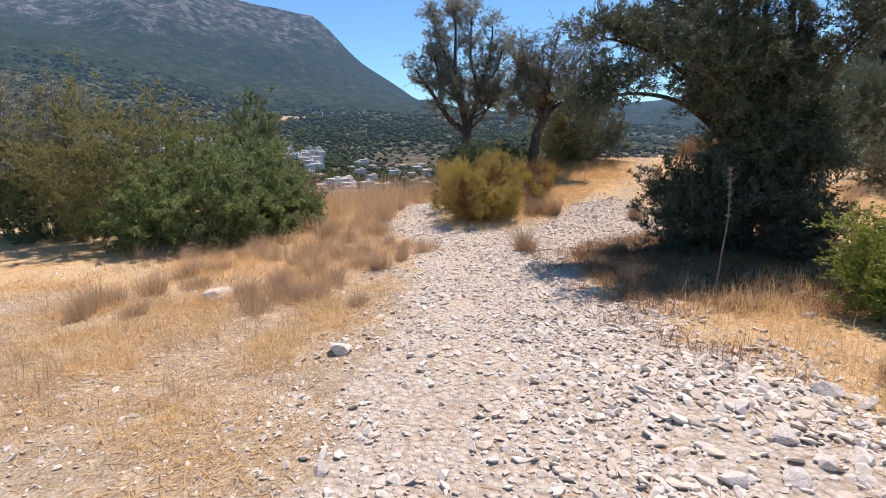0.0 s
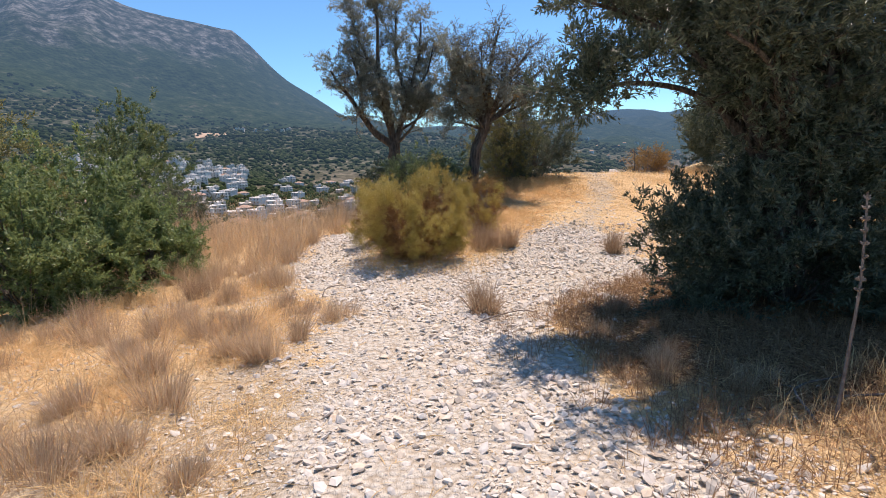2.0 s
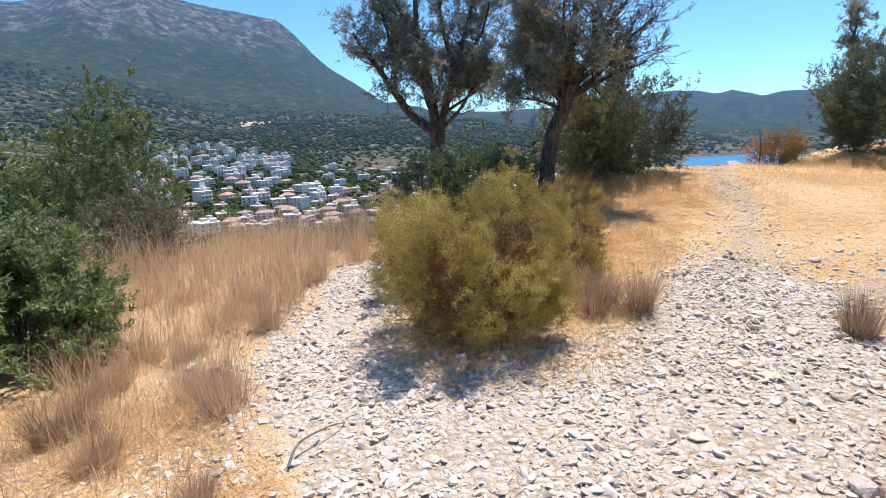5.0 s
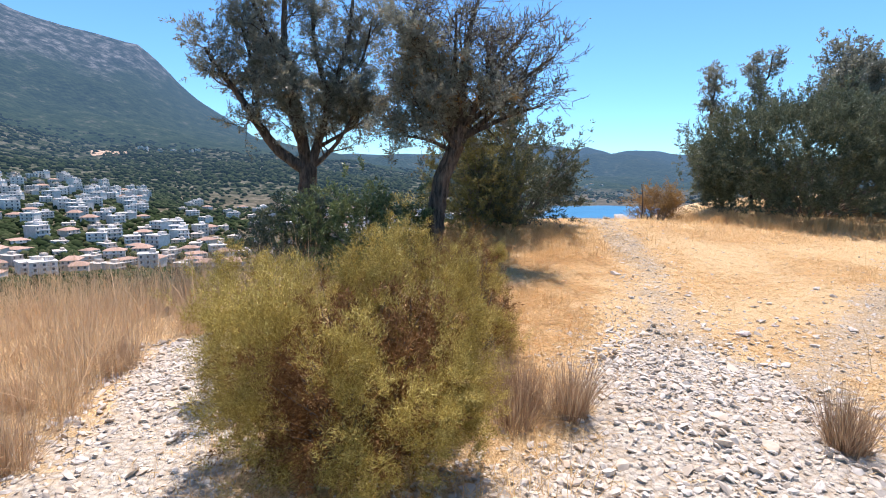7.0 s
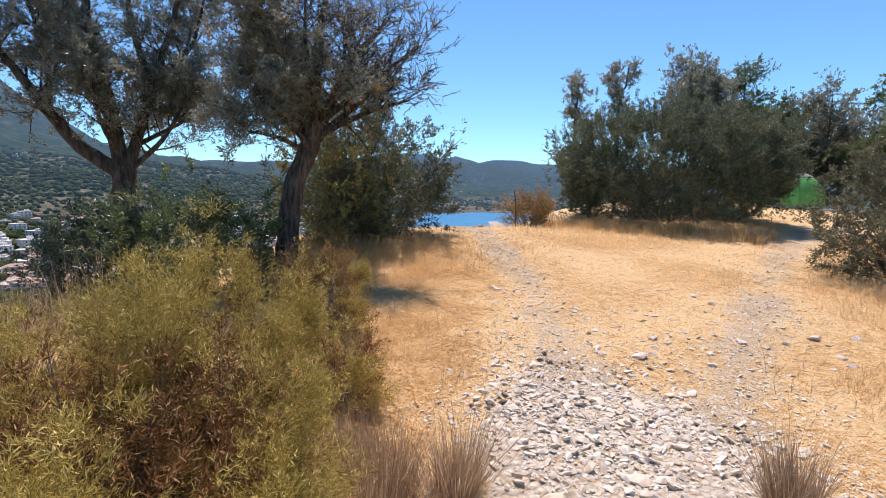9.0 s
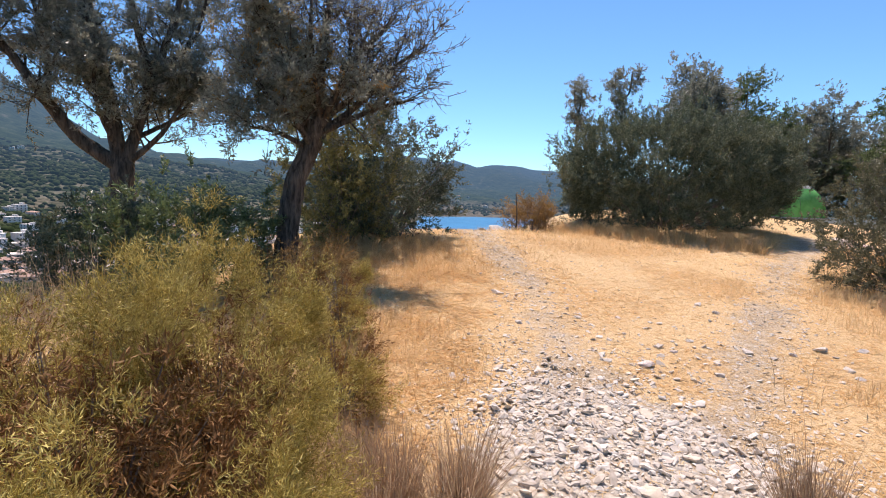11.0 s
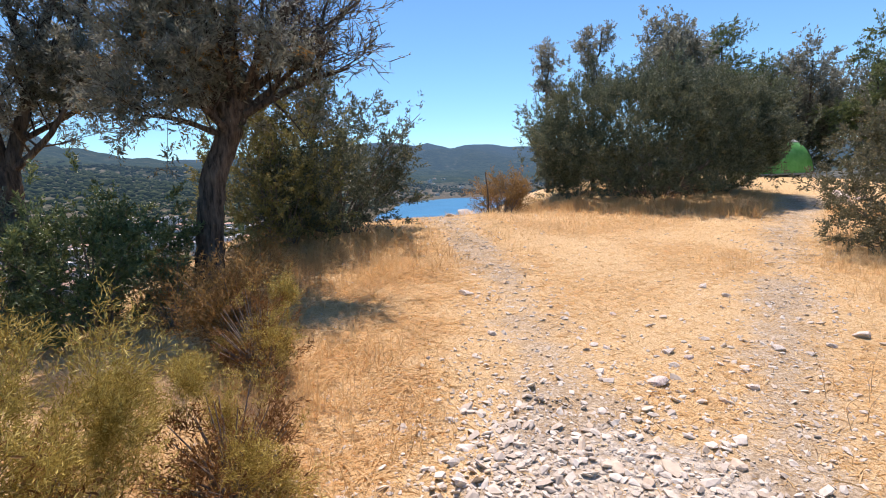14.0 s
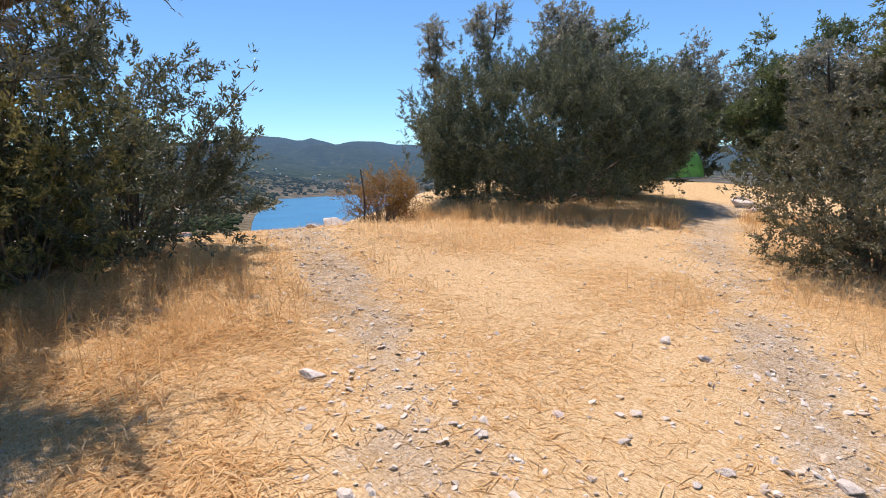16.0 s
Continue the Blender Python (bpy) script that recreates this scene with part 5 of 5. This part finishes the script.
def build_tent(x, y, turn):
    ob = thing("tent", x, y, "small green dome tent pitched under the trees", "tent", z=height(x, y))
    ob.rotation_euler, ob.scale = (0, 0, radians(turn)), (0.88, 0.88, 0.95)
    for name, u0, u1, mat, grow, label in (("canopy", 0.0, 1.0, TENT, 0.0, ""), ("top_panel", 0.62, 1.0, TENT_GREY, 0.012, "pale grey top panel")):
        bm = bmesh.new()
        grid = []
        for i in range(11):
            u = u0 + (u1 - u0) * i / 10
            grid.append([bm.verts.new(dome_point(min(u, 0.985), 2 * math.pi * k / 32, 0.9 + grow, 0.85 + grow, 1.05 + grow) + Vector((0, 0, 0.02))) for k in range(32)])
        for a, b in zip(grid, grid[1:]):
            for k in range(32):
                bm.faces.new((a[k], a[(k + 1) % 32], b[(k + 1) % 32], b[k]))
        bm.faces.new(grid[-1])
        part(name, bm, mat, ob, label, True)
    for w in (math.pi / 4, 3 * math.pi / 4):
        t = Tubes()
        pts = [dome_point(i / 12, w, 0.91, 0.86, 1.06) for i in range(12)] + [dome_point(1 - i / 12, w + math.pi, 0.91, 0.86, 1.06) for i in range(1, 13)]
        t.add(pts, [0.012] * len(pts), 6)
        place("tent_pole", t.mesh("tent_pole", POLE), ob, "bent dark tent pole")
    t = Tubes()
    pts = [dome_point(0, 2 * math.pi * k / 32, 0.93, 0.88, 1.05) + Vector((0, 0, 0.03)) for k in range(33)]
    t.add(pts, [0.03] * 33, 6)
    place("groundsheet", t.mesh("groundsheet", TENT_GREY), ob, "pale groundsheet edge")
    bm = bmesh.new()
    row = []
    for i in range(9):
        u = 0.02 + 0.56 * i / 8
        row.append([bm.verts.new(dome_point(u, -math.pi / 2 + d * (1 - 0.75 * i / 8), 0.915, 0.865, 1.06)) for d in (-0.42, -0.2, 0.0, 0.2, 0.42)])
    for a, b in zip(row, row[1:]):
        for k in range(4):
            bm.faces.new((a[k], a[k + 1], b[k + 1], b[k]))
    flap = part("door_flap", bm, TENT, ob, "zipped green door flap", True)
    t = Tubes()
    pts = [dome_point(0.02 + 0.56 * i / 8, -math.pi / 2, 0.92, 0.87, 1.065) for i in range(9)]
    t.add(pts, [0.006] * 9, 5)
    place("zip", t.mesh("zip", POLE), flap, "dark zip")
    return ob


build_tent(16.5, 18.0, -35)

# ---- dry flower stalk and fallen twigs ----
stalk = thing("dead_flower_stalk", 2.1, 4.85, "tall dry grey flower stalk at the olive's edge", "plant stalk")
t = Tubes()
pts = curve_pts([(-0.05, 0, -0.03), (-0.02, 0, 0.4), (0.02, 0.02, 0.8), (0.0, 0.02, 1.27)], 8)
t.add(pts, [0.011 - 0.006 * i / len(pts) for i in range(len(pts))], 6)
place("stem", t.mesh("stem", TWIG), stalk)
t = Tubes()
rng = random.Random(9)
for i in range(60):
    u = rng.uniform(0.62, 1.0)
    p = pts[min(len(pts) - 1, int(u * (len(pts) - 1)))]
    d = Vector((rng.gauss(0, 1), rng.gauss(0, 1), 0.6)).normalized()
    t.add([p, p + d * 0.014, p + d * 0.028], [0.004, 0.008, 0.002], 4)
place("seed_head", t.mesh("seed_head", TWIG), stalk, "dry brown seed pods")
for k, (x, y) in enumerate([(4.0, 10.48), (4.2, 10.5), (4.34, 10.44), (4.45, 10.6), (4.62, 10.66), (4.3, 10.75)]):
    rng = random.Random(120 + k)
    thin = thing("dry_seed_stalk", x, y, "thin straight dry seed stalk in the meadow", "plant stalk", "dry seed stalks")
    t = Tubes()
    hgt = rng.uniform(0.16, 0.3)
    pts = curve_pts([(0, 0, -0.03), (rng.gauss(0, 0.02), rng.gauss(0, 0.02), hgt * 0.5), (rng.gauss(0, 0.05), rng.gauss(0, 0.05), hgt)], 6)
    t.add(pts, [0.0022 - 0.001 * i / len(pts) for i in range(len(pts))], 5)
    place("stem", t.mesh("stem", PALE_STALK), thin)
stem = thing("dead_sapling", 6.55, 17.5, "bare grey sapling stem beside the thorn bush", "plant stalk")
t = Tubes()
pts = curve_pts([(0, 0, -0.05), (0.02, 0, 0.4), (-0.03, 0, 0.85)], 6)
t.add(pts, [0.018 - 0.01 * i / len(pts) for i in range(len(pts))], 6)
place("stem", t.mesh("stem", BARK), stem)
for k, (x, y, a, ln) in enumerate([(0.75, 7.2, 20, 0.7), (2.6, 5.0, -15, 0.9), (2.3, 5.3, 30, 0.7), (-1.1, 8.7, 60, 0.5), (2.0, 5.1, 80, 0.5)]):
    tw = Tubes()
    rng = random.Random(90 + k)
    c, s = math.cos(radians(a)), math.sin(radians(a))
    ctrl = []
    for i in range(4):
        px, py = x + c * ln * (i / 3 - 0.5) + rng.gauss(0, 0.03), y + s * ln * (i / 3 - 0.5) + rng.gauss(0, 0.03)
        ctrl.append((px - x, py - y, height(px, py) - height(x, y) + 0.02 + (0.05 if i in (1, 2) else 0)))
    p = curve_pts(ctrl, 5)
    tw.add(p, [0.009 - 0.006 * i / len(p) for i in range(len(p))], 5)
    ob = new("fallen_twig", tw.mesh("fallen_twig", TWIG))
    ob.location = (x, y, height(x, y))
    tagged(ob, "thin bleached twig lying on the ground", "twig", "fallen twigs")


# ---- far woods and the town ----
def far_woods():
    rng, gen = random.Random(51), np.random.default_rng(51)
    rows = []
    while len(rows) < 15000:
        az = rng.uniform(-45, 44)
        r = math.exp(rng.uniform(math.log(330), math.log(1500)))
        x, y = -r * math.sin(radians(az)), r * math.cos(radians(az))
        z = height(x, y)
        if z < SEA_Z + 3:
            continue
        dens = 0.45 + 0.9 * noise.noise(Vector((x / 120, y / 120, 3)))
        if 900 < r < 1300 and -10 < az < 17:
            dens += 0.5
        if r < 850 and (13.5 < az < 30 or -9 < az < 11):
            dens *= 0.95
        if rng.random() < dens:
            rows.append((x, y, z, rng.uniform(2.2, 4.2) * (0.8 if r < 850 else 1.15)))
    near = 0
    while near < 6500:
        az, r = rng.uniform(-62, 62), rng.uniform(48, 340)
        x, y = -r * math.sin(radians(az)), r * math.cos(radians(az))
        near += 1
        rows.append((x, y, height(x, y), rng.uniform(0.6, 1.7)))
    n = len(rows)
    c = np.array([q[:3] for q in rows])
    s = np.array([q[3] for q in rows])
    v = ICO_V[None] * (1 + gen.uniform(-0.25, 0.25, (n, 12, 1)))
    v = v * (s[:, None] * np.stack([gen.uniform(0.9, 1.4, n), gen.uniform(0.9, 1.4, n), gen.uniform(0.7, 1.1, n)], axis=1))[:, None, :]
    v = v + c[:, None, :] + np.array([0, 0, 0.4])
    f = ICO_F[None] + (np.arange(n) * 12)[:, None, None]
    me = mesh_of("far_woods", v.reshape(-1, 3), f.reshape(-1, 3), FAR_WOOD, True)
    return tagged(new("far_woods", me), "dark green scrub woods covering the far slopes", "woods", kind="stuff")


far_woods()
WHITEWASH = plain_material("whitewash", (0.60, 0.55, 0.49), (0.84, 0.79, 0.72), 0.3, 0.85, 0.1, 0.05)
CREAM = plain_material("cream_render", (0.56, 0.48, 0.40), (0.70, 0.62, 0.53), 0.3, 0.85, 0.1, 0.05)
ROOF_TILE = plain_material("roof_tile", (0.38, 0.23, 0.165), (0.52, 0.35, 0.265), 1.5, 0.85, 0.4, 0.1)
DARK_GLASS = plain_material("dark_glass", (0.06, 0.07, 0.08), (0.14, 0.16, 0.18), 1.0, 0.2, 0.0, 0.01)
SCAR = plain_material("bare_cutting", (0.38, 0.26, 0.18), (0.55, 0.42, 0.32), 0.12, 0.95, 0.6, 0.6)


def box_bm(x0, x1, y0, y1, z0, z1):
    bm = bmesh.new()
    bmesh.ops.create_cube(bm, size=1, matrix=Matrix.Translation(((x0 + x1) / 2, (y0 + y1) / 2, (z0 + z1) / 2)) @ Matrix.Diagonal((x1 - x0, y1 - y0, z1 - z0, 1)))
    return bm


def build_house(w, d, floors, roof, wall, label):
    """A house with its front towards -y, storeys of 3 m, windows and balconies."""
    ob = thing("house", 0, 0, label, "house", "houses of the town", z=0)
    h = floors * 3.0
    part("wall", box_bm(-w / 2, w / 2, -d / 2, d / 2, -5, h), wall, ob)
    if roof == "flat":
        part("roof", box_bm(-w / 2 - 0.4, w / 2 + 0.4, -d / 2 - 0.4, d / 2 + 0.4, h, h + 0.5), wall, ob, "flat concrete roof slab")
        part("stair_head", box_bm(w * 0.1, w * 0.4, -d * 0.1, d * 0.35, h + 0.5, h + 2.6), wall, ob)
    else:
        bm = box_bm(-w / 2 - 0.6, w / 2 + 0.6, -d / 2 - 0.6, d / 2 + 0.6, h, h + 2.2)
        for v in bm.verts:
            if v.co.z > h + 1:
                v.co.x *= 0.35
                v.co.y *= 0.08
        part("roof", bm, ROOF_TILE, ob, "hipped red tile roof")
    nw = max(2, int(w / 4))
    for f in range(floors):
        for k in range(nw):
            cx = -w / 2 + w * (k + 0.5) / nw
            part("window", box_bm(cx - 0.65, cx + 0.65, -d / 2 - 0.06, -d / 2 + 0.3, f * 3 + 0.9, f * 3 + 2.4), DARK_GLASS, ob, "dark window")
        if f:
            part("balcony", box_bm(-w / 2 + 0.5, w / 2 - 0.5, -d / 2 - 1.5, -d / 2 - 0.07, f * 3 - 0.15, f * 3 + 0.6), wall, ob)
    return ob


HOUSES = [build_house(13, 11, 3, "flat", WHITEWASH, "white three-storey flat-roofed house on the slope"),
          build_house(17, 11, 3, "flat", WHITEWASH, "wide white flat-roofed apartment house on the slope"),
          build_house(12, 10, 2, "tile", CREAM, "cream house with a red tile roof"),
          build_house(15, 11, 2, "tile", WHITEWASH, "white house with a red tile roof"),
          build_house(11, 10, 2, "flat", CREAM, "small cream flat-roofed house")]
SPOTS = []
rng = random.Random(61)


def add_spots(count, az0, az1, r0, r1, kinds, gap):
    tries = 0
    made = 0
    while made < count and tries < 4000:
        tries += 1
        az, r = rng.uniform(az0, az1), rng.uniform(r0, r1)
        x, y = -r * math.sin(radians(az)), r * math.cos(radians(az))
        if any((x - q[0]) ** 2 + (y - q[1]) ** 2 < gap * gap for q in SPOTS) or height(x, y) < SEA_Z + 1.5:
            continue
        SPOTS.append((x, y, az, rng.choice(kinds)))
        made += 1


add_spots(105, 14.8, 30, 480, 770, (0, 0, 0, 1, 1, 4, 3), 14)
add_spots(48, 9, 30, 350, 470, (0, 0, 2, 3, 4, 4), 13)
add_spots(80, -16, 12, 380, 680, (0, 0, 1, 2, 3, 4, 4), 14)
add_spots(40, 4, 30, 285, 345, (2, 2, 3, 4, 0), 12)
add_spots(8, 10.2, 15.3, 1205, 1235, (0, 1, 1), 24)
add_spots(20, -34, -18, 1160, 1650, (0, 1, 3), 30)


def road_cutting():
    """The bare bank of a new road on the wooded slope."""
    bm = bmesh.new()
    grid = []
    for i in range(15):
        az = 15.8 + 3.2 * i / 14
        row = []
        for j in range(4):
            r = 1150 + 16 * j + 6 * math.sin(i * 0.9)
            x, y = -r * math.sin(radians(az)), r * math.cos(radians(az))
            row.append(bm.verts.new((x, y, height(x, y) + (1.0 if 0 < i < 14 else -3))))
        grid.append(row)
    for a, c in zip(grid, grid[1:]):
        for j in range(3):
            bm.faces.new((a[j], a[j + 1], c[j + 1], c[j]))
    me = bpy.data.meshes.new("road_cutting")
    bm.to_mesh(me)
    bm.free()
    me.materials.append(SCAR)
    tagged(new("road_cutting", me), "bare pale earth bank of a hillside road", "embankment", kind="structure")


road_cutting()
used = set()
for x, y, az, k in SPOTS:
    m = pose(x, y, height(x, y) + 0.3, 0, 0, az + rng.uniform(-50, 50)) @ Matrix.Diagonal((rng.uniform(0.65, 1.0), rng.uniform(0.65, 1.0), rng.uniform(0.65, 0.95), 1))
    if k in used:
        copy_thing(HOUSES[k], m)
    else:
        used.add(k)
        HOUSES[k].matrix_basis = m
